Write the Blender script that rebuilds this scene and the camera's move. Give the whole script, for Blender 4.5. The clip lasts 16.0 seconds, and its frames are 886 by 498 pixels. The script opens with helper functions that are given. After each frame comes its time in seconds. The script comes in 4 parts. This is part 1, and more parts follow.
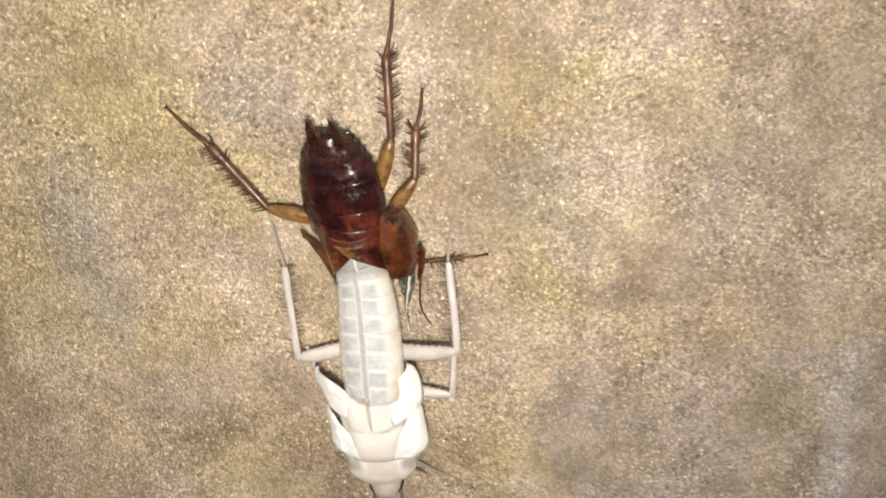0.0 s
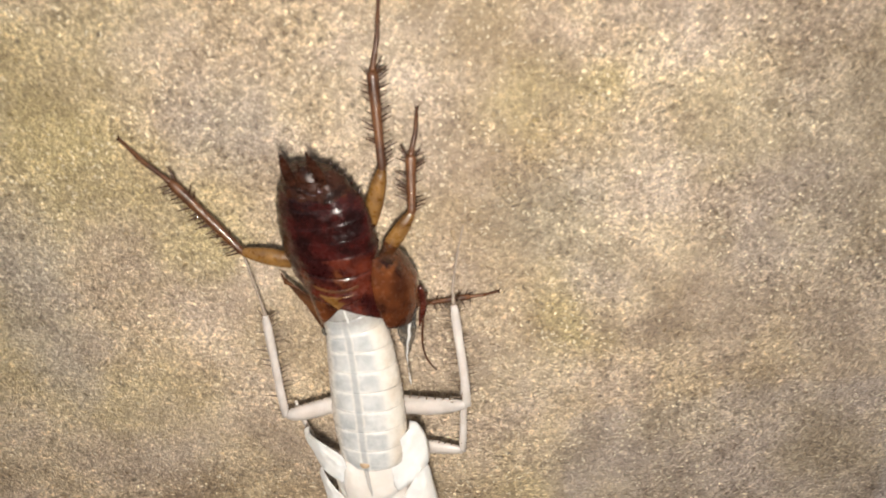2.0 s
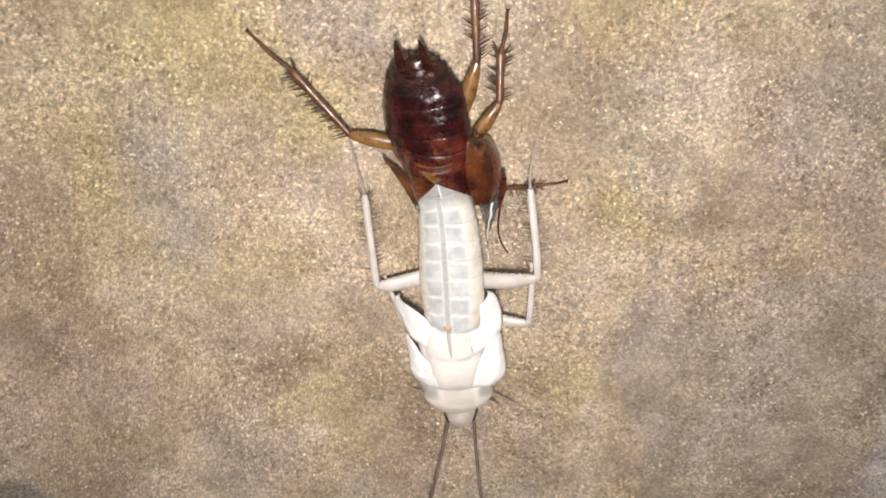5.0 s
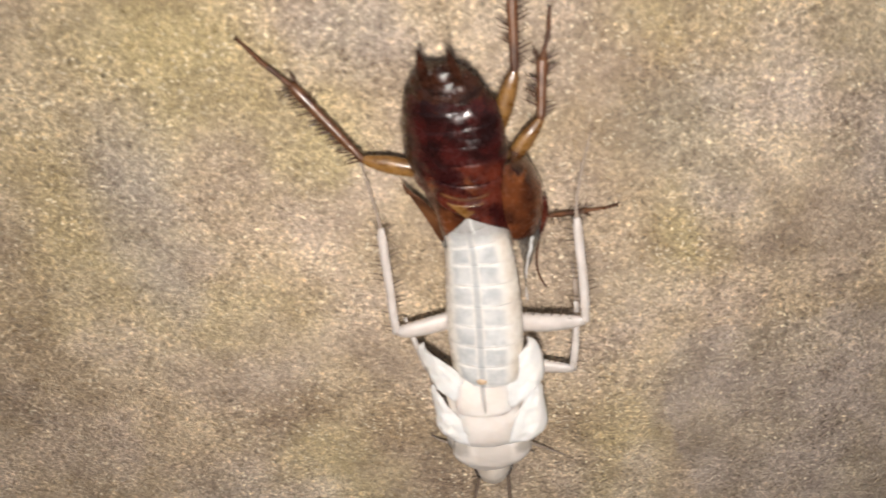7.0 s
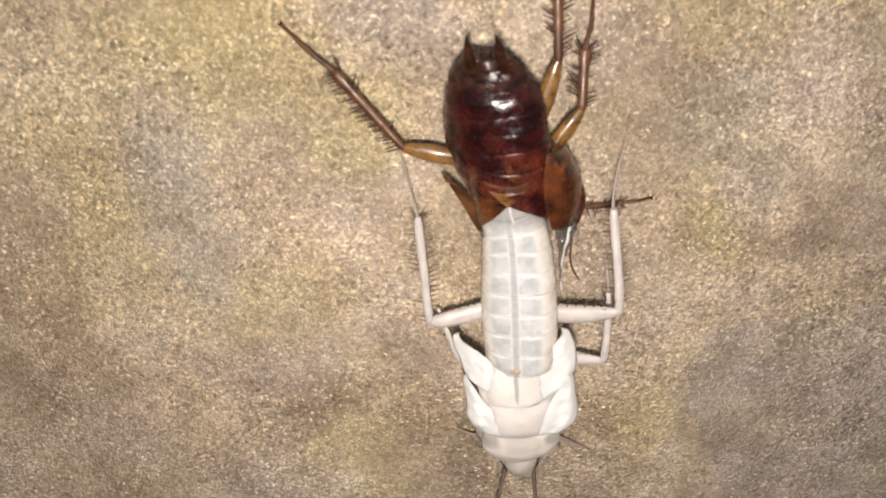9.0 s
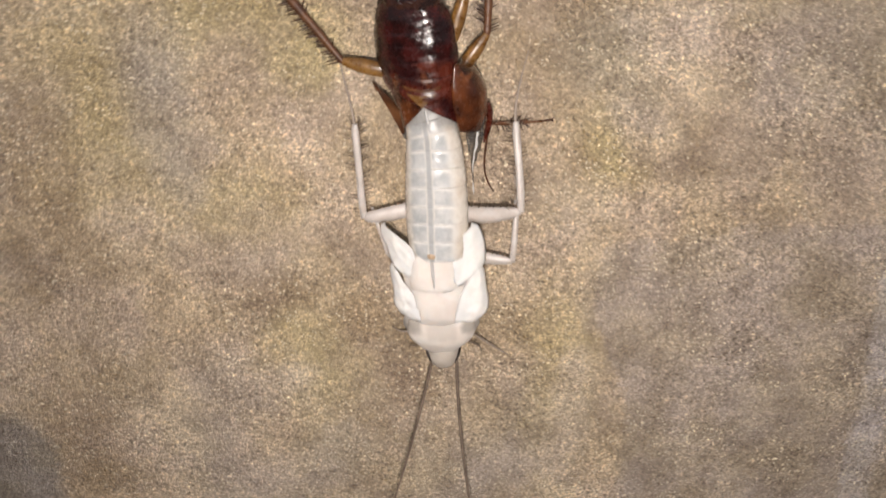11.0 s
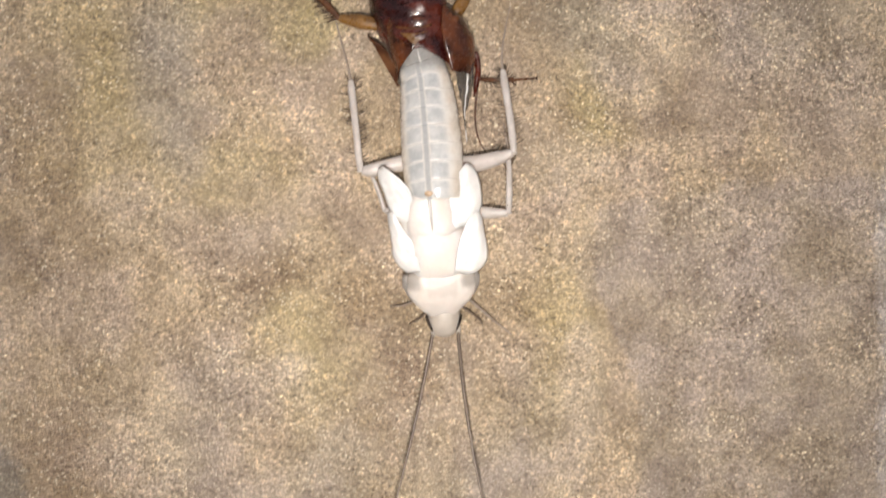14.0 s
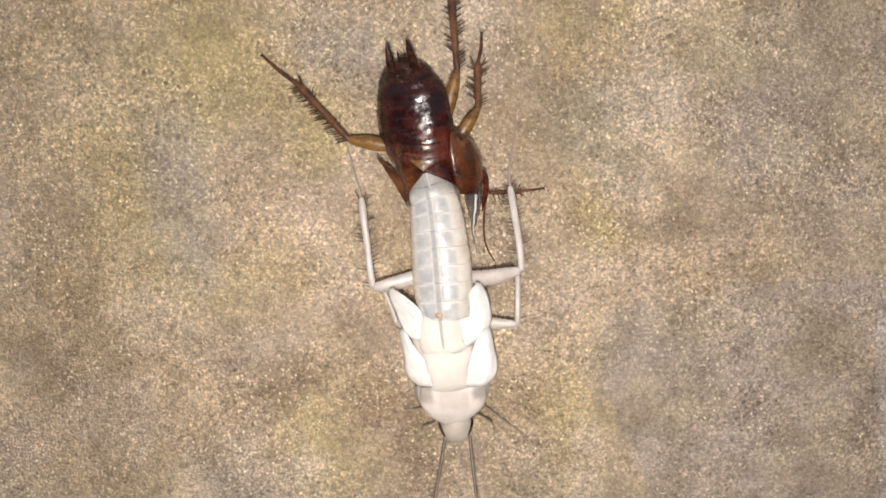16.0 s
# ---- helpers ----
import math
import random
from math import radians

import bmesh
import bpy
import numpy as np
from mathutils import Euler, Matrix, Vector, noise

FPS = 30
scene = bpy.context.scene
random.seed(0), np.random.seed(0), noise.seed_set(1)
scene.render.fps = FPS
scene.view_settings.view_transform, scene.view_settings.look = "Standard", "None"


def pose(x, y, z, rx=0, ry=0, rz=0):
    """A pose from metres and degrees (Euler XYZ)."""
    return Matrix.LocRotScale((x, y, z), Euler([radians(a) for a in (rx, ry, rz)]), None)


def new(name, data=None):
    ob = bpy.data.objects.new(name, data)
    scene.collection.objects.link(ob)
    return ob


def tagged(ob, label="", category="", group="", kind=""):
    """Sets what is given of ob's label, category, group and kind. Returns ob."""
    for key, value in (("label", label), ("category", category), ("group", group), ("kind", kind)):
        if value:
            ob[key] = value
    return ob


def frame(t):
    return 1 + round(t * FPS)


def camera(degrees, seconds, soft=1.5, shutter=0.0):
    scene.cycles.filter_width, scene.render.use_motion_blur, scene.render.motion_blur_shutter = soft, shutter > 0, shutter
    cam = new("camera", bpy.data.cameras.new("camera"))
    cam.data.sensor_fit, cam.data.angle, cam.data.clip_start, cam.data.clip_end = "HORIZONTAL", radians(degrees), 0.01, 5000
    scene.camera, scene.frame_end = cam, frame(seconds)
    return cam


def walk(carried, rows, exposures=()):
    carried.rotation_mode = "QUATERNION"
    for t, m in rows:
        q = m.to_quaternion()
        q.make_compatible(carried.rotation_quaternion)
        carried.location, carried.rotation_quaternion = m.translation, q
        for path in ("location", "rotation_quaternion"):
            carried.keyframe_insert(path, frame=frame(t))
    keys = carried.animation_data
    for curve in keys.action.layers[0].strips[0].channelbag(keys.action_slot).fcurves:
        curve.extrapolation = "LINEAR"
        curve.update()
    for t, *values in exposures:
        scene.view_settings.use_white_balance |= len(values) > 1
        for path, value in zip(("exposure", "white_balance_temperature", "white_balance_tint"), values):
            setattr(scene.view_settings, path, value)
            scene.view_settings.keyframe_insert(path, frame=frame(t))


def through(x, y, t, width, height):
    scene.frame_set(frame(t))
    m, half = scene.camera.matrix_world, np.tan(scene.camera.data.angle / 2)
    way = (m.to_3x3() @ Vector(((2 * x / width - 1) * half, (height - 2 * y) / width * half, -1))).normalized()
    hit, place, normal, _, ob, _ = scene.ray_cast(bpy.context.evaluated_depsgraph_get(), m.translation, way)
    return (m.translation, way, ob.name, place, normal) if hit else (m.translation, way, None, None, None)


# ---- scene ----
# seconds, place in metres, turn in degrees: a phone held by hand in front of a wall
PATH = [
    (0.0, -0.00240, -0.08986, 1.29713, 65.126, 1.307, -1.969),
    (0.5, -0.00339, -0.08244, 1.29910, 64.305, 1.996, -1.897),
    (1.0, -0.00027, -0.07822, 1.30155, 63.969, 2.199, -2.518),
    (1.5, -0.00199, -0.07871, 1.29840, 63.744, 2.604, -2.583),
    (2.0, -0.00143, -0.07518, 1.29777, 63.156, 3.136, -2.338),
    (2.5, -0.01409, -0.07098, 1.29440, 60.784, 2.983, -1.557),
    (3.0, -0.01533, -0.08437, 1.28588, 60.274, 2.583, -0.706),
    (3.5, -0.02211, -0.10130, 1.28916, 60.521, 1.634, 0.034),
    (4.0, -0.01807, -0.10304, 1.28951, 60.955, 0.707, -0.134),
    (4.5, -0.01286, -0.09932, 1.29052, 61.916, 0.735, -0.967),
    (4.7, -0.01108, -0.09567, 1.29456, 62.096, 1.184, -1.363),
    (6.8, -0.01184, -0.07387, 1.29305, 59.931, 2.832, -2.857),
    (7.0, -0.01403, -0.07415, 1.29356, 60.043, 2.726, -2.830),
    (7.5, -0.01725, -0.07490, 1.29425, 60.256, 2.271, -2.955),
    (8.0, -0.01830, -0.07337, 1.29421, 60.871, 1.812, -3.074),
    (8.2, -0.01890, -0.07377, 1.29225, 60.953, 1.773, -3.105),
    (10.3, -0.01543, -0.07887, 1.29425, 58.550, 1.115, -2.432),
    (10.5, -0.01332, -0.08200, 1.29563, 58.315, 1.630, -1.257),
    (11.0, -0.00879, -0.09823, 1.28334, 65.164, 0.382, -0.551),
    (11.5, -0.01574, -0.11190, 1.26063, 76.646, -1.077, 0.033),
    (12.0, -0.01320, -0.10599, 1.24492, 78.739, -0.740, -1.483),
    (12.5, -0.01184, -0.10670, 1.23601, 81.779, 0.448, -2.671),
    (13.0, -0.01258, -0.11031, 1.23883, 82.699, 1.126, -2.338),
    (13.5, -0.01334, -0.11014, 1.24279, 83.512, 1.778, -2.232),
    (14.0, -0.01207, -0.10863, 1.24502, 84.059, 2.498, -2.503),
    (14.5, -0.01149, -0.10590, 1.25402, 83.599, 3.101, -2.886),
    (15.0, -0.01091, -0.10487, 1.25875, 83.531, 3.126, -2.902),
    (15.5, -0.01162, -0.10781, 1.26549, 82.002, 3.161, -2.123),
    (16.0, -0.01090, -0.10868, 1.26584, 80.500, 3.424, -1.870),
]
# seconds, stops, kelvin, tint: the phone meters and balances its picture as it goes
EXPOSURES = [(0.0, 0.64, 6600, 6), (0.5, 0.42, 6600, 6), (1.0, 0.4, 6600, 6), (1.5, 0.38, 6600, 7), (2.0, 0.24, 6600, 7), (2.5, 0.22, 6550, 8), (3.0, 0.2, 6500, 10), (3.5, 0.54, 6480, 13), (4.0, 0.82, 6200, 8), (4.7, 0.74, 6250, 9),
             (7.0, 0.16, 6500, 10), (8.2, 0.19, 6450, 9), (10.5, 0.24, 6650, 13), (11.5, 0.58, 6450, 10), (16.0, 0.6, 6500, 10)]
cam = camera(54.9, 16.0, soft=1.5, shutter=0.6)
# a phone's small aperture: what is nearer than its set focus goes a little soft
cam.data.dof.use_dof, cam.data.dof.focus_distance, cam.data.dof.aperture_fstop = True, 0.108, 54.0
walk(cam, [(t, pose(x, y, z, rx, ry, rz)) for t, x, y, z, rx, ry, rz in PATH], EXPOSURES)

# ---- world: assumed dim dusk sky, added as fill; the phone's torch is the main light ----
world = bpy.data.worlds.new("dusk")
scene.world = world
world.use_nodes = True
world.node_tree.nodes["Background"].inputs[0].default_value = (0.95, 0.93, 1.0, 1)
world.node_tree.nodes["Background"].inputs[1].default_value = 0.22
LED_STRENGTH = 755.0

# The insects are modelled in millimetres on the wall: x along it, y up it, z out of it.
MM = 0.001
SPOT = pose(-0.0095, 0.0, 1.24, 90, 0, 0)


# ---- materials ----
class Nodes:
    """A short way to write node materials."""

    def __init__(self, name):
        self.mat = bpy.data.materials.new(name)
        self.mat.use_nodes = True
        self.tree = self.mat.node_tree
        self.bsdf = self.tree.nodes["Principled BSDF"]

    def put(self, socket, value):
        if hasattr(value, "is_output"):
            self.tree.links.new(value, socket)
        elif isinstance(value, tuple) and len(value) == 3 and socket.type == "RGBA":
            socket.default_value = (*value, 1)
        else:
            socket.default_value = value

    def set(self, **values):
        for key, value in values.items():
            self.put(self.bsdf.inputs[key.replace("_", " ")], value)
        return self.mat

    def coords(self, which="Object", scale=1000.0):
        node = self.tree.nodes.new("ShaderNodeTexCoord")
        if which == "UV":
            return node.outputs["UV"]
        return self.vec("MULTIPLY", node.outputs[which], (scale, scale, scale))

    def vec(self, op, a, b=None):
        node = self.tree.nodes.new("ShaderNodeVectorMath")
        node.operation = op
        self.put(node.inputs[0], a)
        if b is not None:
            self.put(node.inputs[1], b)
        return node.outputs["Value"] if op in ("LENGTH", "DOT_PRODUCT") else node.outputs["Vector"]

    def math(self, op, a, b=None, clamp=False):
        node = self.tree.nodes.new("ShaderNodeMath")
        node.operation, node.use_clamp = op, clamp
        self.put(node.inputs[0], a)
        if b is not None:
            self.put(node.inputs[1], b)
        return node.outputs[0]

    def split(self, v):
        node = self.tree.nodes.new("ShaderNodeSeparateXYZ")
        self.put(node.inputs[0], v)
        return node.outputs

    def noise(self, coord, scale, detail=3.0, rough=0.55, colour=False):
        node = self.tree.nodes.new("ShaderNodeTexNoise")
        self.put(node.inputs["Vector"], coord)
        node.inputs["Scale"].default_value = scale
        node.inputs["Detail"].default_value = detail
        node.inputs["Roughness"].default_value = rough
        return node.outputs["Color" if colour else "Fac"]

    def cells(self, coord, scale, colour=False):
        node = self.tree.nodes.new("ShaderNodeTexVoronoi")
        self.put(node.inputs["Vector"], coord)
        node.inputs["Scale"].default_value = scale
        return node.outputs["Color" if colour else "Distance"]

    def ramp(self, value, low, high, a=0.0, b=1.0):
        node = self.tree.nodes.new("ShaderNodeMapRange")
        node.interpolation_type = "SMOOTHSTEP"
        self.put(node.inputs["Value"], value)
        for key, v in (("From Min", low), ("From Max", high), ("To Min", a), ("To Max", b)):
            node.inputs[key].default_value = v
        return node.outputs["Result"]

    def mix(self, fac, a, b, blend="MIX"):
        node = self.tree.nodes.new("ShaderNodeMix")
        node.data_type, node.blend_type = "RGBA", blend
        self.put(node.inputs["Factor"], fac)
        self.put(node.inputs[6], a)
        self.put(node.inputs[7], b)
        return node.outputs[2]

    def bump(self, height, strength, distance):
        node = self.tree.nodes.new("ShaderNodeBump")
        self.put(node.inputs["Height"], height)
        node.inputs["Strength"].default_value = strength
        node.inputs["Distance"].default_value = distance
        return node.outputs["Normal"]


# stains on the wall, in millimetres from the insect: x, y, half width, half height
SLATE = [(-60, -37, 6.2, 9.6), (-61.5, -48.5, 7, 5), (-56, -46.5, 2.5, 2)]
SQUARE = [(-32.3, 16, 4.2, 7.5), (-30.8, 8, 3, 4), (20.5, 23, 4, 4.5), (24, 17, 3, 3)]
WARM = [(19.0, -26, 2.6, 9), (17.2, -39, 2.8, 7), (28.5, 21.5, 2.2, 3), (27, 15.5, 2, 3), (-24.7, 12.1, 1.6, 1.3), (28.5, 33, 2.5, 6), (-21, -21, 4, 2)]
UMBER = [(-48, -33, 6, 9), (-70, -32, 7, 9), (-21.4, -7, 4.5, 3), (-3.5, -22, 3.5, 3.5), (-9, -11.5, 3.5, 3.5), (-47, 10, 5, 8), (31.5, -37, 3.5, 4.5), (38.5, -32, 3, 4), (52, -14, 6, 5)]
DULL = [(-33, -31, 4.5, 6), (-30, -40, 5, 5), (-13.8, -33.5, 5, 4.5), (42, 30, 9, 5), (44, 20, 8, 5), (8, -36, 5, 5)]
PITS = [(-48, -2.7, 0.9, 0.7), (-60.3, -23.3, 0.7, 0.6), (-24.4, -10.1, 1.0, 0.6), (-11.7, -40, 0.6, 0.5), (-35.1, -19.1, 0.6, 0.5), (39.5, -37.8, 0.8, 0.6), (-51.7, 10.5, 0.8, 0.6), (30.6, 28.3, 0.6, 0.5), (-39, -8, 0.7, 0.6), (17.2, -7.5, 0.7, 0.6), (-16.3, -31.4, 0.6, 0.6)]
MOSS = [(-13, -20.5, 4.5, 4.5), (19, -27, 2.5, 3), (14.5, -31.5, 3, 3), (-31, 35, 6, 5), (-24, 28.3, 7, 2.5), (-14, 20, 3, 2.5), (-30, 42, 5, 3), (-19, -14, 4, 3)]
ALGAE = [(18, -20, 5, 11), (-14, 21, 4, 3), (-26, 29, 7, 5), (-16, -19, 6, 8), (-16, 25, 6, 5),
         (-24, 39, 7, 11), (18, 34, 7, 4), (22, 13, 4, 5), (-24, 5, 9, 5), (-37, 26, 9, 12), (-40, 9, 7, 8), (36, 31, 6, 5)]
BARE = [(-37, 0, 4, 4), (-37, -32, 8, 9), (18, 2, 5, 5), (28, 15, 4, 5), (-12, 33, 4, 4), (-30, -36, 7, 8), (27, 21, 6, 7), (30, 37, 4, 9), (5, 36, 5, 7), (-24, 13, 1.4, 1.2)]
COOL = [(-15, -33, 5, 5), (-32, 20, 5, 7), (-31, 12, 4, 5), (-29, -23, 6, 6), (22, 23, 5, 6), (-10, 34, 4, 4), (50, 25, 16, 14), (1, -39, 8, 8), (13, -32, 6, 8), (-22, -40, 8, 6)]
DIRT = [(-22, -7, 6, 4), (-9, -12, 4, 4), (-5, -21, 4, 4), (11, -15, 6, 5), (-50, -33, 8, 13), (26, 11, 11, 4), (11, 23, 3, 7), (-73, -37, 6, 8), (24, -13, 3, 11), (-47, -2, 7, 8), (16, 40, 4, 4)]

LICHEN = [(-28, 34, 5, 4), (-14, 19, 3, 2.5), (15, 34, 3, 2), (23, 35, 4, 2), (31, 35, 3, 2), (21, 11, 3, 4), (-19, 45, 5, 3), (-27, 27, 3, 2.5), (-33, 33, 4, 2), (-13, 21, 3, 2.5), (-17, -21, 5, 2.5), (22, 22, 4, 3)]
GREY = [(-10, 34, 5, 4), (-31, 23, 4, 5), (20, 23, 5, 5), (-32, 22, 4, 4), (-10, 33, 5, 3), (23, -9, 4, 4)]
PALE = [(-25, 12, 2, 1.5), (29, 22, 3, 3.5), (-22, -21, 6, 3), (19, -19, 2, 2), (16, 4, 5, 4), (-21, -4, 5, 3), (28, 25, 3, 4), (33, 41, 7, 6), (-1, 37, 8, 3)]
BROWN = [(-21, -8, 3, 3), (-7, -16, 5, 5), (13, 32, 4, 4), (18, 29, 4, 5)]


def concrete():
    """Weathered sandy cement render with algae, damp and old paint stains of their own shapes."""
    n = Nodes("weathered_cement")
    p = n.coords()
    big = n.noise(p, 0.045, 4, 0.6, True)
    fine = n.noise(p, 0.35, 4, 0.65, True)
    q = n.vec("ADD", p, n.vec("MULTIPLY", n.vec("SUBTRACT", big, (0.5, 0.5, 0.5)), (13, 13, 0)))
    q = n.vec("ADD", q, n.vec("MULTIPLY", n.vec("SUBTRACT", fine, (0.5, 0.5, 0.5)), (5, 5, 0)))

    # the same with less wandering, for marks with a clear shape
    r = n.vec("ADD", p, n.vec("MULTIPLY", n.vec("SUBTRACT", n.noise(p, 0.11, 3, 0.6, True), (0.5, 0.5, 0.5)), (5, 5, 0)))
    r = n.vec("ADD", r, n.vec("MULTIPLY", n.vec("SUBTRACT", n.noise(p, 0.8, 4, 0.7, True), (0.5, 0.5, 0.5)), (3.2, 3.2, 0)))

    def stain(x, y, rx, ry, edge=0.45, on=None):
        d = n.vec("MULTIPLY", n.vec("SUBTRACT", on or q, (x, y, 0)), (1 / rx, 1 / ry, 0))
        return n.ramp(n.vec("LENGTH", d), 1 + edge, 1 - edge)

    base = n.mix(n.ramp(n.noise(p, 0.06, 5, 0.6), 0.35, 0.65), (0.385, 0.311, 0.222), (0.505, 0.414, 0.310))
    for places, tone, amount, edge in ((COOL, (0.372, 0.322, 0.262), 0.6, 0.75), (DIRT, (0.300, 0.232, 0.162), 0.65, 0.7), (ALGAE, (0.440, 0.368, 0.208), 0.64, 0.75), (BARE, (0.530, 0.448, 0.350), 0.7, 0.7),
                                       (LICHEN, (0.430, 0.365, 0.190), 0.32, 0.7), (GREY, (0.362, 0.318, 0.264), 0.42, 0.7), (PALE, (0.560, 0.480, 0.378), 0.5, 0.7), (BROWN, (0.292, 0.222, 0.152), 0.4, 0.7)):
        for x, y, rx, ry in places:
            base = n.mix(n.math("MULTIPLY", stain(x, y, rx, ry, edge), amount), base, tone)
    for places, tone, amount, edge in ((DULL, (0.415, 0.358, 0.292), 0.6, 0.5), (UMBER, (0.300, 0.226, 0.152), 0.5, 0.5), (MOSS, (0.440, 0.366, 0.216), 0.36, 0.6), (WARM, (0.560, 0.478, 0.360), 0.6, 0.5),
                                       (SQUARE, (0.365, 0.322, 0.266), 0.55, 0.45)):
        for x, y, rx, ry in places:
            base = n.mix(n.math("MULTIPLY", stain(x, y, rx, ry, edge, r), amount), base, tone)
    # the large damp field: its left rim leans outwards as it goes down
    at = n.split(r)
    rim = n.math("SUBTRACT", at[0], n.ramp(at[1], -8.0, -27.0, 21.2, 26.3))
    damp = n.math("MULTIPLY", n.ramp(rim, -0.7, 0.9), n.ramp(n.math("SUBTRACT", at[1], n.math("MULTIPLY", at[0], 0.06)), -1.4, -3.6))
    wet = n.mix(n.ramp(n.noise(n.vec("ADD", p, (14, 9, 0)), 0.10, 4, 0.6), 0.36, 0.62), (0.330, 0.276, 0.218), (0.420, 0.360, 0.300))
    base = n.mix(n.math("MULTIPLY", damp, 0.88), base, wet)
    ragged = n.vec("ADD", p, n.vec("MULTIPLY", n.vec("SUBTRACT", n.noise(p, 1.2, 3, 0.6, True), (0.5, 0.5, 0.5)), (1.2, 1.2, 0)))
    for x, y, rx, ry in PITS:
        base = n.mix(n.math("MULTIPLY", stain(x, y, rx, ry, 0.5, ragged), 0.6), base, (0.170, 0.128, 0.090))
    for x, y, rx, ry in SLATE:
        base = n.mix(n.math("MULTIPLY", stain(x, y, rx, ry, 0.16, r), 0.92), base, (0.222, 0.196, 0.168))
    # an old smear of whitewash down the wall
    drip = n.math("MULTIPLY", n.math("MULTIPLY", n.ramp(at[0], 58.0, 59.6), n.ramp(at[0], 64.5, 62.0)), n.ramp(at[1], 6.0, -2.0))
    base = n.mix(n.math("MULTIPLY", drip, n.ramp(n.noise(p, 0.25, 4, 0.6), 0.3, 0.6, 0.35, 0.9)), base, (0.500, 0.465, 0.445))
    # blotches of a few millimetres, then sand grains of two sizes, painted glints and dark grit
    base = n.mix(n.ramp(n.noise(p, 0.15, 5, 0.65), 0.36, 0.64), n.mix(1.0, base, (0.82, 0.80, 0.78), "MULTIPLY"), n.mix(1.0, base, (1.16, 1.16, 1.15), "MULTIPLY"))
    hue = n.noise(n.vec("ADD", p, (120, 40, 0)), 0.09, 4, 0.6)
    base = n.mix(1.0, base, n.mix(n.ramp(hue, 0.38, 0.62), (1.02, 1.00, 0.93), (1.00, 0.99, 1.03)), "MULTIPLY")
    g = n.vec("ADD", p, n.vec("MULTIPLY", n.vec("SUBTRACT", n.noise(p, 1.1, 3, 0.6, True), (0.5, 0.5, 0.5)), (1.1, 1.1, 1.1)))
    smooth = base
    lot = n.split(n.cells(g, 1.3, True))
    small = n.split(n.cells(g, 2.7, True))
    apart = n.cells(g, 2.7)
    base = n.mix(1.0, base, n.mix(lot[0], (0.86, 0.85, 0.83), (1.13, 1.13, 1.13)), "MULTIPLY")
    base = n.mix(1.0, base, n.mix(small[1], (0.82, 0.80, 0.78), (1.30, 1.30, 1.30)), "MULTIPLY")
    # gaps between the grains, the shade of their pits put into the colour
    base = n.mix(n.math("MULTIPLY", n.ramp(apart, 0.45, 0.80), 0.34), base, (0.150, 0.112, 0.075))
    patchy = n.ramp(n.noise(n.vec("ADD", p, (50, 80, 3)), 0.11, 3), 0.38, 0.60, 0.3, 1.0)
    # sparkle of scattered pale grains, put into the colour
    quartz_glint = n.math("MULTIPLY", n.ramp(small[2], 0.80, 0.92), n.ramp(apart, 0.60, 0.25))
    base = n.mix(n.math("MULTIPLY", quartz_glint, n.math("MULTIPLY", patchy, 0.8)), base, (0.90, 0.82, 0.62))
    # clotted sand of a millimetre or two, pale crusts and hollows shaded in the colour, with ragged rims
    clot = n.noise(n.vec("ADD", p, (31, 17, 0)), 1.0, 6, 0.78)
    base = n.mix(n.math("MULTIPLY", n.ramp(clot, 0.53, 0.64), 0.6), base, n.mix(1.0, base, (1.5, 1.47, 1.36), "MULTIPLY"))
    base = n.mix(n.math("MULTIPLY", n.ramp(clot, 0.46, 0.36), 0.6), base, n.mix(1.0, base, (0.60, 0.56, 0.51), "MULTIPLY"))
    # crumbs of half a millimetre: pale sand standing out of brown hollows, their shade painted in
    crumb = n.noise(n.vec("ADD", n.vec("MULTIPLY", g, (1.0, 1.2, 1.0)), (11, 73, 0)), 2.0, 3, 0.6)
    base = n.mix(n.math("MULTIPLY", n.ramp(crumb, 0.52, 0.61), 0.68), base, n.mix(1.0, base, (1.60, 1.58, 1.50), "MULTIPLY"))
    base = n.mix(n.math("MULTIPLY", n.ramp(crumb, 0.46, 0.36), 0.68), base, n.mix(1.0, base, (0.50, 0.45, 0.40), "MULTIPLY"))
    grit = n.math("MULTIPLY", n.ramp(lot[2], 0.88, 0.92), n.ramp(n.cells(g, 1.3), 0.36, 0.20))
    base = n.mix(n.math("MULTIPLY", grit, 0.65), base, (0.100, 0.078, 0.055))
    worn = n.ramp(n.noise(n.vec("ADD", p, (7, 60, 0)), 0.075, 4, 0.6), 0.36, 0.6, 0.6, 1.0)
    base = n.mix(1.0, n.mix(worn, smooth, base), (1.03, 1.03, 1.04), "MULTIPLY")
    h = n.math("SUBTRACT", n.math("ADD", n.math("MULTIPLY", n.noise(p, 2.6, 4, 0.7), 0.8), n.math("MULTIPLY", n.noise(p, 0.8, 3, 0.6), 0.5)), n.math("MULTIPLY", apart, 0.8))
    return n.set(Base_Color=base, Roughness=n.math("MULTIPLY", n.ramp(lot[1], 0.2, 0.9, 0.70, 0.38), n.ramp(small[0], 0.86, 0.92, 1.0, 0.5)), Specular_IOR_Level=0.6,
                 Normal=n.bump(n.math("ADD", h, n.math("ADD", n.math("MULTIPLY", clot, 0.4), n.math("MULTIPLY", crumb, 1.1))), 0.7, 0.00045))


def earth():
    n = Nodes("bare_earth")
    p = n.coords(scale=1.0)
    c = n.mix(n.ramp(n.noise(p, 2.0, 5), 0.3, 0.7), (0.10, 0.08, 0.055), (0.19, 0.15, 0.11))
    return n.set(Base_Color=c, Roughness=0.9, Normal=n.bump(n.noise(p, 40, 4), 0.4, 0.01))


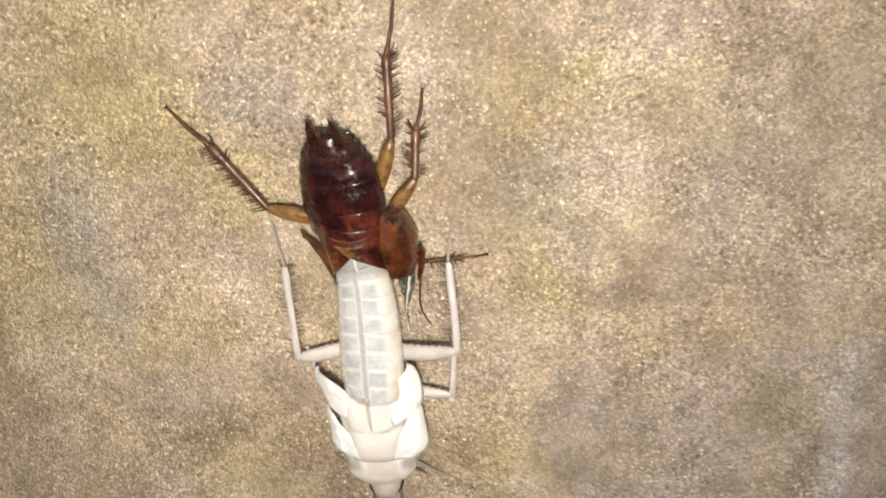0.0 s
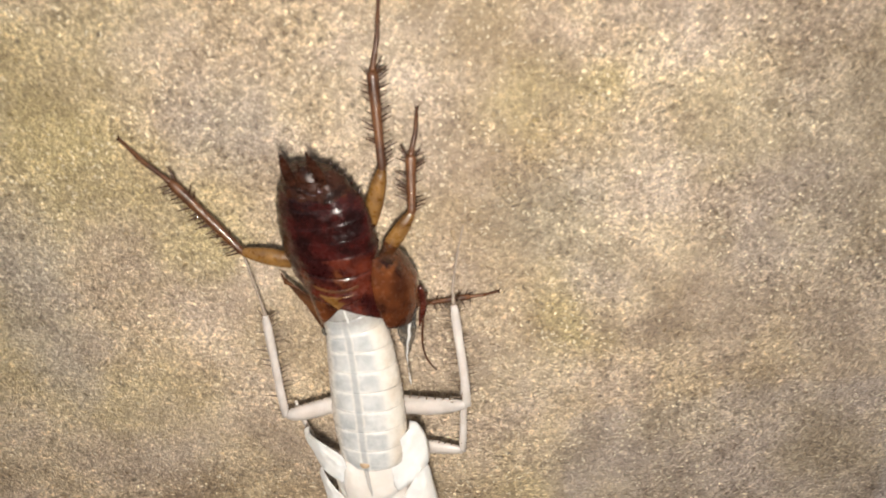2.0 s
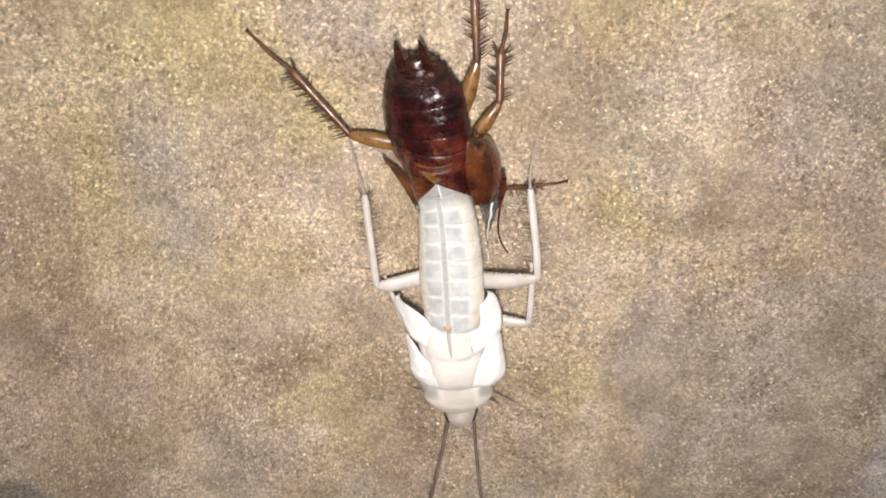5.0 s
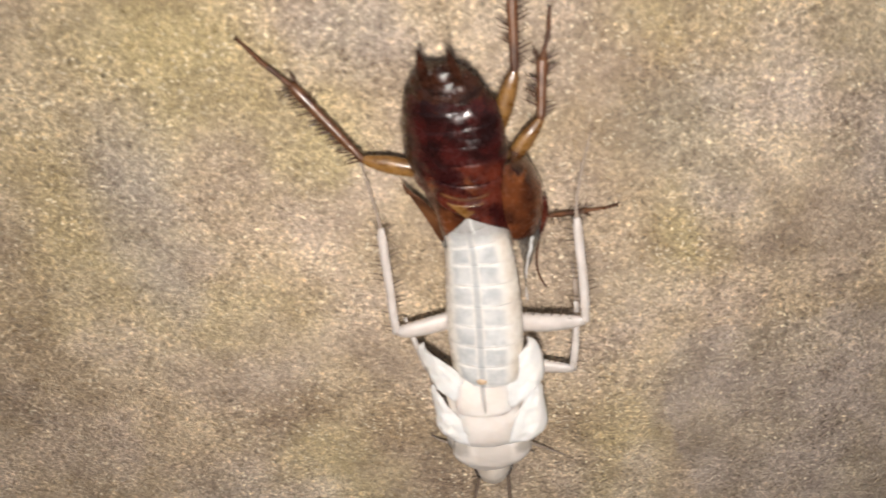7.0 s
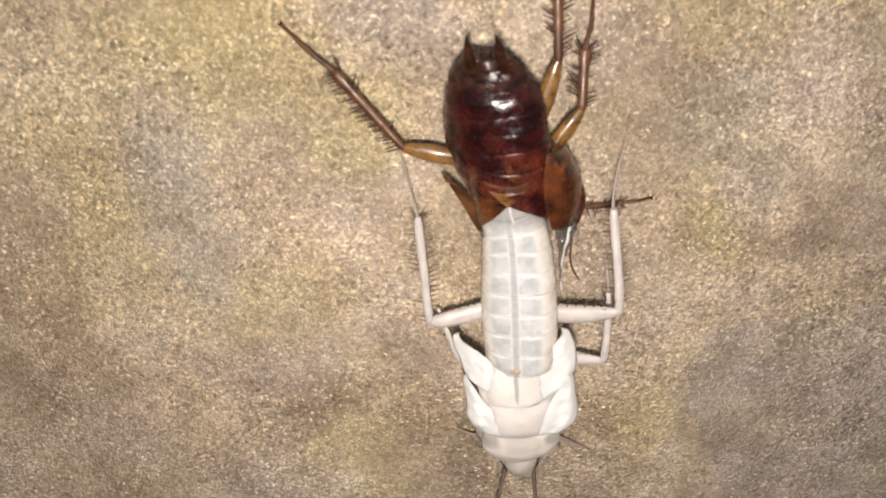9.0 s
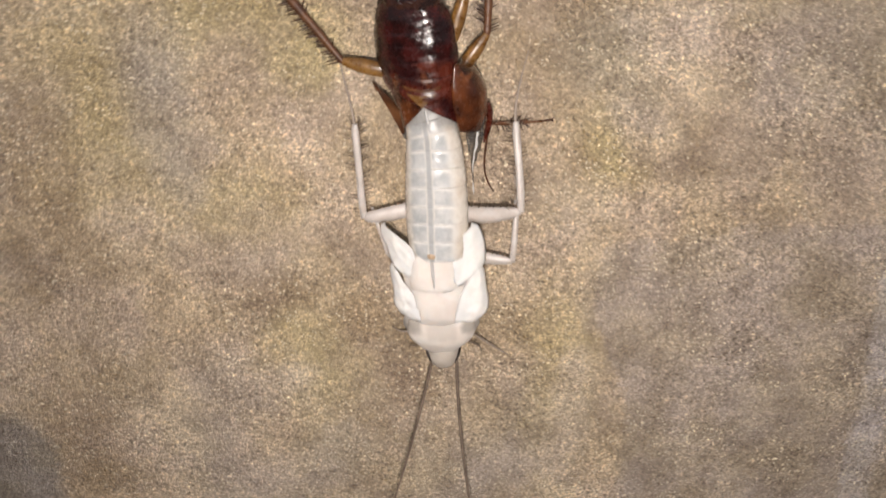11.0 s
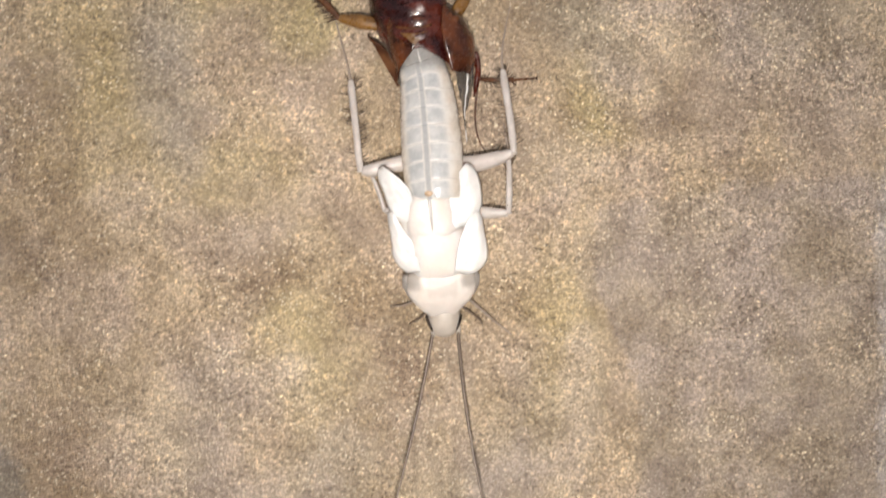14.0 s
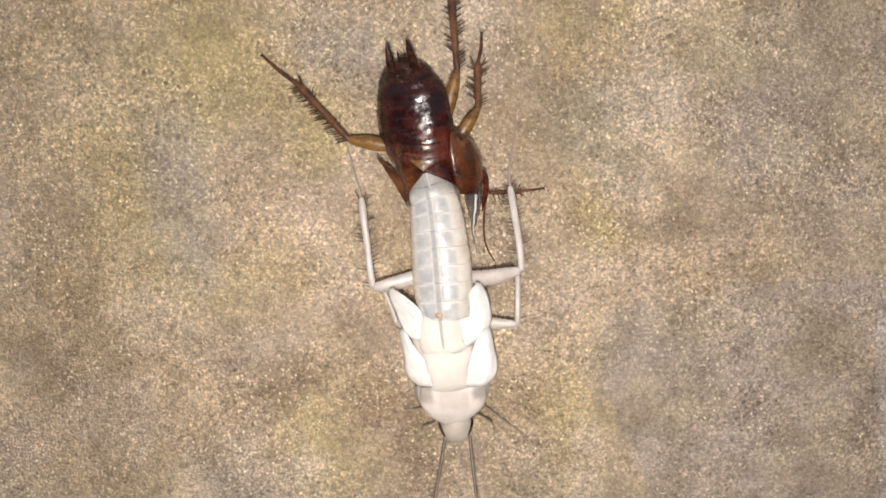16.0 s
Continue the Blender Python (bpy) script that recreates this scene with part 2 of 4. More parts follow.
def casing():
    n = Nodes("black_phone_plastic")
    return n.set(Base_Color=n.mix(n.noise(n.coords(), 2.0), (0.02, 0.02, 0.02), (0.03, 0.03, 0.032)), Roughness=0.4)


def chitin(name, dark, light, rough=0.16, speckle=0.5, through=0.0, size=0.45, coat=0.35, shine=0.5, thin=None, margin=None):
    """Glossy brown cuticle, uneven in depth of colour."""
    n = Nodes(name)
    p = n.coords()
    c = n.mix(n.ramp(n.noise(p, size, 3, 0.55), 0.36, 0.66), dark, light)
    c = n.mix(n.math("MULTIPLY", n.ramp(n.noise(p, 3.0, 3), 0.45, 0.75), speckle), c, n.mix(1.0, c, (0.45, 0.40, 0.40), "MULTIPLY"))
    if thin:
        c = n.mix(n.ramp(n.noise(n.vec("ADD", p, (9, 4, 2)), 0.42, 4, 0.6), 0.60, 0.74), c, thin)
    if margin:
        # paler windows along one side of each plate
        uv = n.split(n.coords("UV"))
        d = n.math("SUBTRACT", uv[0], 0.25)
        spot = n.math("MULTIPLY", n.math("MULTIPLY", n.ramp(d, 0.150, 0.180), n.ramp(d, 0.240, 0.215)), n.ramp(n.noise(n.vec("ADD", p, (3, 8, 1)), 0.75, 3), 0.46, 0.60))
        c = n.mix(n.math("MULTIPLY", spot, n.math("MULTIPLY", n.ramp(uv[1], 0.15, 0.35), n.ramp(uv[1], 0.9, 0.7))), c, margin)
    return n.set(Base_Color=c, Roughness=n.ramp(n.noise(p, 2.0, 3), 0.3, 0.7, rough * 0.7, rough * 1.6), Coat_Weight=coat, Specular_IOR_Level=shine, Coat_Roughness=0.08,
                 Subsurface_Weight=through, Subsurface_Radius=(1.0, 0.45, 0.2), Subsurface_Scale=0.0006,
                 Normal=n.bump(n.noise(p, 1.8, 3), 0.25, 0.0002))


def milky(name, colour, shade, rough=0.32, through=0.35, depth=0.0013):
    """Soft new cuticle, white and a little translucent."""
    n = Nodes(name)
    p = n.coords()
    c = n.mix(n.ramp(n.noise(p, 0.5, 4, 0.6), 0.3, 0.7), shade, colour)
    return n.set(Base_Color=c, Roughness=rough, Subsurface_Weight=through, Subsurface_Radius=(1.0, 0.85, 0.72), Subsurface_Scale=depth,
                 Normal=n.bump(n.noise(p, 1.3, 3), 0.35, 0.0002))


def banded():
    """New abdomen: the dark vessel along the back and grey-blue fields show through the white cuticle."""
    n = Nodes("translucent_abdomen")
    uv, p = n.split(n.coords("UV")), n.coords()
    high = n.split(p)[1]
    soft = n.math("SUBTRACT", n.noise(p, 0.8, 3), 0.5)
    side = n.math("ADD", n.math("SUBTRACT", uv[0], 0.25), n.math("MULTIPLY", soft, 0.030))
    d = n.math("ABSOLUTE", side)
    along = n.math("ADD", uv[1], n.math("MULTIPLY", n.math("SUBTRACT", n.noise(p, 1.1, 3), 0.5), 0.16))
    along = n.math("ADD", along, n.math("MULTIPLY", n.math("MULTIPLY", d, d), 9.0))
    joint = n.math("SUBTRACT", 1.0, n.math("MULTIPLY", n.ramp(along, 0.02, 0.20), n.ramp(along, 1.02, 0.86)))
    # cream flanks, faintly mottled
    c = n.mix(n.ramp(n.noise(p, 0.4, 3), 0.3, 0.7), (0.60, 0.53, 0.45), (0.69, 0.64, 0.57))
    blue = n.mix(n.ramp(n.noise(p, 0.55, 4, 0.6), 0.32, 0.68), (0.345, 0.365, 0.378), (0.52, 0.525, 0.52))
    field = n.math("MULTIPLY", n.ramp(d, 0.132, 0.088), n.ramp(d, 0.014, 0.026))
    c = n.mix(n.math("MULTIPLY", n.ramp(d, 0.165, 0.12), 0.6), c, (0.66, 0.65, 0.62))
    c = n.mix(n.math("MULTIPLY", field, n.math("SUBTRACT", 0.80, n.math("MULTIPLY", joint, 0.80))), c, blue)
    # white folds between the rings
    c = n.mix(n.math("MULTIPLY", n.math("MULTIPLY", joint, n.ramp(d, 0.135, 0.095)), 0.6), c, (0.72, 0.705, 0.675))
    line = n.math("ABSOLUTE", n.math("ADD", n.math("SUBTRACT", uv[0], 0.25), n.math("MULTIPLY", soft, 0.008)))
    c = n.mix(n.math("MULTIPLY", n.ramp(line, 0.0215, 0.0060), 0.72), c, (0.30, 0.315, 0.33))
    # the hind end is still thin and grey, with no marks
    c = n.mix(n.math("MULTIPLY", n.ramp(high, 15.2, 16.6), 0.9), c, (0.31, 0.30, 0.285))
    return n.set(Base_Color=c, Roughness=n.ramp(n.noise(p, 1.4, 3), 0.3, 0.7, 0.20, 0.34), Specular_IOR_Level=0.35, Subsurface_Weight=0.45, Subsurface_Radius=(1.0, 0.88, 0.76), Subsurface_Scale=0.0006,
                 Normal=n.bump(n.noise(p, 0.9, 3), 0.35, 0.0002))


def neck_shield():
    """New neck shield: cream, with thin greyish corners behind."""
    n = Nodes("new_shield_cuticle")
    p = n.coords()
    at = n.split(n.vec("ADD", p, n.vec("MULTIPLY", n.vec("SUBTRACT", n.noise(p, 0.7, 3, 0.55, True), (0.5, 0.5, 0.5)), (1.2, 1.2, 0))))
    x = n.math("ABSOLUTE", n.math("SUBTRACT", at[0], 1.1))
    c = n.mix(n.ramp(n.noise(p, 0.5, 4, 0.6), 0.3, 0.7), (0.67, 0.61, 0.555), (0.74, 0.68, 0.62))
    thin = n.math("MULTIPLY", n.ramp(x, 2.0, 3.0), n.ramp(at[1], -10.9, -9.6))
    c = n.mix(n.math("MULTIPLY", thin, 0.85), c, (0.33, 0.298, 0.26))
    middle = n.math("MULTIPLY", n.ramp(x, 2.2, 1.4), n.ramp(at[1], -11.9, -10.8))
    c = n.mix(n.math("MULTIPLY", middle, 0.55), c, (0.55, 0.50, 0.445))
    return n.set(Base_Color=c, Roughness=0.36, Subsurface_Weight=0.5, Subsurface_Radius=(1.0, 0.85, 0.72), Subsurface_Scale=0.0012, Normal=n.bump(n.noise(p, 1.3, 3), 0.25, 0.0002))


def clear_film(name="clear_membrane", colour=(0.9, 0.9, 0.88), rough=0.04, clear=0.75):
    n = Nodes(name)
    return n.set(Base_Color=n.mix(n.noise(n.coords(), 0.8), colour, n.mix(1.0, colour, (0.9, 0.89, 0.88), "MULTIPLY")), Roughness=rough, Transmission_Weight=clear, IOR=1.4,
                 Normal=n.bump(n.noise(n.coords(), 1.2, 3), 0.6, 0.0004))


def glow(strength):
    n = Nodes("torch_led")
    return n.set(Base_Color=(0.8, 0.8, 0.8), Emission_Color=(1.0, 0.925, 0.86), Emission_Strength=strength)


CEMENT, EARTH, CASE = concrete(), earth(), casing()
SHELL = chitin("dark_cast_cuticle", (0.011, 0.003, 0.003), (0.042, 0.007, 0.006), 0.21, 0.3, 0.0, 0.45, 0.12, 0.42, (0.070, 0.018, 0.008), (0.135, 0.056, 0.023))
SHELL_RED = chitin("red_brown_cast_cuticle", (0.014, 0.004, 0.003), (0.125, 0.037, 0.012), 0.20, 0.1, 0.0, 0.22, 0.2, 0.45, (0.150, 0.050, 0.017))
SHELL_MID = chitin("dark_red_cast_cuticle", (0.020, 0.003, 0.003), (0.095, 0.019, 0.010), 0.25, 0.3, 0.0, 0.38, 0.2, 0.5, (0.110, 0.034, 0.013), (0.160, 0.066, 0.026))
SHELL_TIP = chitin("blackish_cast_cuticle", (0.014, 0.005, 0.003), (0.045, 0.016, 0.009), 0.24, 0.4, 0.0, 0.7, 0.1, 0.32, (0.060, 0.024, 0.012))
SHELL_WET = chitin("wet_crumpled_cuticle", (0.016, 0.006, 0.004), (0.050, 0.018, 0.010), 0.12, 0.4, 0.0, 0.7, 0.5, 0.6)
FLAP = chitin("brown_torn_cuticle", (0.060, 0.021, 0.008), (0.135, 0.054, 0.019), 0.45, 0.3, coat=0.0, shine=0.25)
AMBER = chitin("amber_cuticle", (0.12, 0.055, 0.014), (0.25, 0.128, 0.036), 0.30, 0.3, coat=0.15)
SHIN = chitin("brown_leg_cuticle", (0.060, 0.022, 0.009), (0.145, 0.060, 0.023), 0.36, 0.4, coat=0.15)
WHITE = milky("new_white_cuticle", (0.50, 0.455, 0.39), (0.42, 0.375, 0.315))
PINK = milky("new_pinkish_cuticle", (0.81, 0.755, 0.70), (0.76, 0.69, 0.63), 0.40, 0.6, 0.0016)
BRIGHT = milky("new_wing_cuticle", (0.86, 0.84, 0.81), (0.78, 0.76, 0.73), 0.36, 0.35, 0.0012)
LEG_WHITE = milky("new_leg_cuticle", (0.58, 0.53, 0.495), (0.47, 0.425, 0.39), 0.34, 0.5)
FEELER = milky("new_feeler_cuticle", (0.20, 0.15, 0.11), (0.11, 0.08, 0.06), 0.35, 0.1)
ABDOMEN = banded()
EYE = chitin("dark_eye", (0.02, 0.014, 0.012), (0.06, 0.045, 0.04), 0.15)
RUST = milky("rust_spot", (0.56, 0.41, 0.28), (0.50, 0.33, 0.20), 0.4, 0.4)
TARSUS = milky("new_foot_cuticle", (0.36, 0.295, 0.245), (0.27, 0.22, 0.18), 0.4, 0.4)
FILM = clear_film("clear_membrane", (0.62, 0.62, 0.60), 0.03, 0.94)
RIM = clear_film("translucent_rim", (0.66, 0.62, 0.57), 0.45, 0.5)
GLOSS = milky("painted_highlight", (0.74, 0.73, 0.71), (0.60, 0.58, 0.56), 0.08, 0.2)
HEAD = milky("new_head_cuticle", (0.54, 0.485, 0.42), (0.46, 0.41, 0.35), 0.34, 0.4)
SHIELD = neck_shield()
SEAM = milky("grey_seam", (0.58, 0.54, 0.50), (0.50, 0.46, 0.43), 0.4, 0.3)
SPINE_BROWN = chitin("brown_spine", (0.05, 0.022, 0.010), (0.10, 0.045, 0.02), 0.3)
SPINE_WHITE = milky("pale_spine", (0.22, 0.16, 0.11), (0.12, 0.085, 0.055), 0.3, 0.1)


# ---- mesh helpers ----
def part(name, bm, material, parent, label=""):
    """Link a bmesh as one mesh object, smooth but for its end caps, under a thing or under a part."""
    mesh = bpy.data.meshes.new(name)
    bmesh.ops.recalc_face_normals(bm, faces=bm.faces)
    for f in bm.faces:
        f.smooth = len(f.verts) < 5
    bm.to_mesh(mesh)
    bm.free()
    mesh.materials.append(material)
    ob = new(name, mesh)
    ob.parent = parent
    return tagged(ob, label)


def spline(rows, steps):
    """Catmull-Rom through rows of numbers."""
    a = np.array(rows, float)
    ext = np.vstack([2 * a[0] - a[1], a, 2 * a[-1] - a[-2]])
    out = []
    for i in range(1, len(ext) - 2):
        p0, p1, p2, p3 = ext[i - 1:i + 3]
        for k in range(steps):
            t = k / steps
            out.append(0.5 * (2 * p1 + (p2 - p0) * t + (2 * p0 - 5 * p1 + 4 * p2 - p3) * t * t + (3 * p1 - p0 - 3 * p2 + p3) * t ** 3))
    return np.array(out + [a[-1]])


def loft(rows, steps=4, seg=24, lump=0.0, seed=0, bm=None, fat=2.0, under=1.0):
    """A closed body along a line: rows of x, y, z, half width, half thickness, roll (degrees), in millimetres."""
    bm = bm or bmesh.new()
    uv = bm.loops.layers.uv.verify()
    s = spline(rows, steps) if steps > 1 else np.array(rows, float)
    tang = np.gradient(s[:, :3], axis=0)
    rings = []
    for i, row in enumerate(s):
        t = Vector(tang[i]).normalized()
        side = t.cross(Vector((0, 0, 1)))
        side = side.normalized() if side.length > 1e-4 else Vector((1, 0, 0))
        up = side.cross(t).normalized()
        turn = Matrix.Rotation(radians(row[5]), 3, t)
        side, up = turn @ side, turn @ up
        ring = []
        for k in range(seg):
            a = 2 * math.pi * k / seg
            c, d = math.cos(a), math.sin(a)
            c, d = math.copysign(abs(c) ** (2 / fat), c), math.copysign(abs(d) ** (2 / fat), d)
            d *= under if d < 0 else 1.0
            p = Vector(row[:3]) + side * (c * max(row[3], 0.01)) + up * (d * max(row[4], 0.01))
            if lump:
                q = p * 0.9 + Vector((seed, seed * 2, 0))
                p += (side * c + up * d) * lump * (noise.noise(q) + 0.5 * noise.noise(q * 2.6))
            ring.append(bm.verts.new(p * MM))
        rings.append(ring)
    for i in range(len(rings) - 1):
        for k in range(seg):
            j = (k + 1) % seg
            f = bm.faces.new((rings[i][k], rings[i][j], rings[i + 1][j], rings[i + 1][k]))
            n = len(rings) - 1
            for loop, (u, v) in zip(f.loops, ((k, i), (k + 1, i), (k + 1, i + 1), (k, i + 1))):
                loop[uv].uv = (u / seg, v / n)
    bm.faces.new(rings[0][::-1])
    bm.faces.new(rings[-1])
    return bm


def tube(points, radii, steps=4, seg=10, lump=0.0):
    """A round limb through points, with its radius at each."""
    return loft([(*p, r, r, 0) for p, r in zip(points, radii)], steps, seg, lump)


def sheet(f, n=16, m=16, thick=0.12):
    """A bent plate with thickness: f(s, t) gives millimetres for s, t in 0..1."""
    bm = bmesh.new()
    grid = np.array([[f(i / n, j / m) for j in range(m + 1)] for i in range(n + 1)], float)
    du, dv = np.gradient(grid, axis=0), np.gradient(grid, axis=1)
    nor = np.cross(du, dv)
    nor /= np.linalg.norm(nor, axis=2, keepdims=True) + 1e-9
    top = [[bm.verts.new(Vector(p) * MM) for p in row] for row in grid + nor * thick / 2]
    low = [[bm.verts.new(Vector(p) * MM) for p in row] for row in grid - nor * thick / 2]
    for i in range(n):
        for j in range(m):
            bm.faces.new((top[i][j], top[i + 1][j], top[i + 1][j + 1], top[i][j + 1]))
            bm.faces.new((low[i][j], low[i][j + 1], low[i + 1][j + 1], low[i + 1][j]))
    rim = [(i, 0) for i in range(n)] + [(n, j) for j in range(m)] + [(i, m) for i in range(n, 0, -1)] + [(0, j) for j in range(m, 0, -1)]
    for (a, b), (c, d) in zip(rim, rim[1:] + rim[:1]):
        bm.faces.new((top[a][b], low[a][b], low[c][d], top[c][d]))
    return bm


def blob(centre, radii, rot=(0, 0, 0), lump=0.0, div=3):
    bm = bmesh.new()
    bmesh.ops.create_icosphere(bm, subdivisions=div, radius=1)
    m = Matrix.LocRotScale(Vector(centre) * MM, Euler([radians(a) for a in rot]), Vector(radii) * MM)
    for v in bm.verts:
        if lump:
            v.co *= 1 + lump * noise.noise(v.co * 2.2)
        v.co = m @ v.co
    return bm


def spine_mesh(name, material):
    """One thorn, a millimetre long, that bends a little; shared by all of its kind."""
    bm = tube([(0, 0, -0.1), (0, 0.03, 0.35), (0, 0.10, 0.7), (0, 0.22, 1.0)], [0.13, 0.10, 0.065, 0.012], 1, 6)
    bmesh.ops.recalc_face_normals(bm, faces=bm.faces)
    mesh = bpy.data.meshes.new(name)
    for f in bm.faces:
        f.smooth = True
    bm.to_mesh(mesh)
    bm.free()
    mesh.materials.append(material)
    return mesh


THORN_BROWN, THORN_WHITE = spine_mesh("spine", SPINE_BROWN), spine_mesh("spine", SPINE_WHITE)


def thorns(parent, mesh, a, b, n, side, length, off=0.3, fan=25.0, rng=None, both=0.0):
    """Thorns along the limb from a to b, out to one side of it and some to the other."""
    a, b = Vector(a), Vector(b)
    t = (b - a).normalized()
    out = Vector((t.y, -t.x, 0)) * side
    out.normalize()
    for i in range(n):
        s = (i + 0.5 + rng.uniform(-0.2, 0.2)) / n
        sign = -1 if rng.random() < both else 1
        aim = (out * sign + t * math.tan(radians(fan)) * rng.uniform(0.7, 1.3) + Vector((0, 0, rng.uniform(-0.25, 0.35)))).normalized()
        size = length * rng.uniform(0.75, 1.2)
        ob = new("spine", mesh)
        ob.parent = parent
        place = a.lerp(b, s) + out * sign * off
        turn = aim.to_track_quat("Z", "Y").to_matrix().to_4x4()
        ob.matrix_basis = Matrix.Translation(place * MM) @ turn @ Matrix.Diagonal((size * 0.68, size * 0.68, size, 1))


def thing(name, label, category):
    ob = new(name)
    ob.empty_display_size = 0.005
    ob.matrix_basis = SPOT
    return tagged(ob, label, category)


# ---- the place: a cement wall on bare ground ----
def value_noise(x, y, size, seed):
    """Smooth lattice noise in -1..1 for arrays of coordinates, with features of the given size."""
    lattice = np.random.RandomState(seed).uniform(-1, 1, (512, 512))
    gx, gy = x / size + 200, y / size + 200
    ix, iy = np.floor(gx).astype(int), np.floor(gy).astype(int)
    fx, fy = gx - ix, gy - iy
    fx, fy = fx * fx * (3 - 2 * fx), fy * fy * (3 - 2 * fy)
    at = lambda i, j: lattice[(ix + i) % 512, (iy + j) % 512]
    return (at(0, 0) * (1 - fx) + at(1, 0) * fx) * (1 - fy) + (at(0, 1) * (1 - fx) + at(1, 1) * fx) * fy


def build_wall():
    """One sheet of rough cement: fine relief where the insect hangs, coarser further off; the back closes it."""
    def lines(lo, hi, step, start, end):
        mid = np.arange(lo, hi + step / 2, step)
        left = lo - np.array([1, 3, 8, 20, 60, 200, 600]) * 1.0
        right = hi + np.array([1, 3, 8, 20, 60, 200, 600]) * 1.0
        return np.concatenate([[start], left[::-1][left[::-1] > start], mid, right[right < end], [end]])
    xs, ys = lines(-96, 76, 0.26, -1500, 1500), lines(-66, 56, 0.26, -1240, 1360)
    x, y = np.meshgrid(xs, ys, indexing="ij")
    near = np.clip((100 - np.abs(x + 10)) / 12, 0, 1) * np.clip((72 - np.abs(y + 5)) / 12, 0, 1)
    z = 0.16 * value_noise(x, y, 9.0, 1) + near * (0.07 * value_noise(x, y, 2.6, 2) + 0.045 * value_noise(x, y, 1.1, 3) + 0.045 * value_noise(x, y, 0.55, 4))
    # pits of lost grains
    z -= near * 0.22 * np.clip(value_noise(x, y, 1.7, 5) - 0.62, 0, 1)
    nx, ny = x.shape
    co = np.stack([x, y, z], -1).reshape(-1, 3) * MM
    i = np.arange(nx * ny).reshape(nx, ny)
    quads = np.stack([i[:-1, :-1], i[1:, :-1], i[1:, 1:], i[:-1, 1:]], -1).reshape(-1, 4)
    # the wall's thickness
    back = np.array([(sx, sy, -150) for sx, sy in ((xs[0], ys[0]), (xs[-1], ys[0]), (xs[-1], ys[-1]), (xs[0], ys[-1]))]) * MM
    b = nx * ny + np.arange(4)
    rims = [list(i[:, 0][::-1]) + [b[0], b[1]], list(i[-1, :][::-1]) + [b[1], b[2]], list(i[:, -1]) + [b[2], b[3]], list(i[0, :]) + [b[3], b[0]]]
    mesh = bpy.data.meshes.new("wall_north")
    mesh.from_pydata(np.vstack([co, back]), [], [list(q) for q in quads] + [list(map(int, r)) for r in rims] + [[int(v) for v in b[::-1]]])
    mesh.materials.append(CEMENT)
    mesh.polygons.foreach_set("use_smooth", [True] * len(quads) + [False] * 5)
    ob = new("wall_north", mesh)
    ob.matrix_basis = SPOT
    return tagged(ob, "rough weathered cement wall with yellow algae and damp stains", "wall", kind="structure")


def slab(name, lo, hi, label, category):
    bm = bmesh.new()
    bmesh.ops.create_cube(bm, size=1)
    for v in bm.verts:
        v.co = [lo[k] + (v.co[k] + 0.5) * (hi[k] - lo[k]) for k in range(3)]
    mesh = bpy.data.meshes.new(name)
    bm.to_mesh(mesh)
    bm.free()
    mesh.materials.append(EARTH)
    return tagged(new(name, mesh), label, category, kind="structure")


build_wall()
slab("ground", (-150, -150, -0.3), (150, 150, -0.001), "dim bare earth ground at the foot of the wall", "ground")


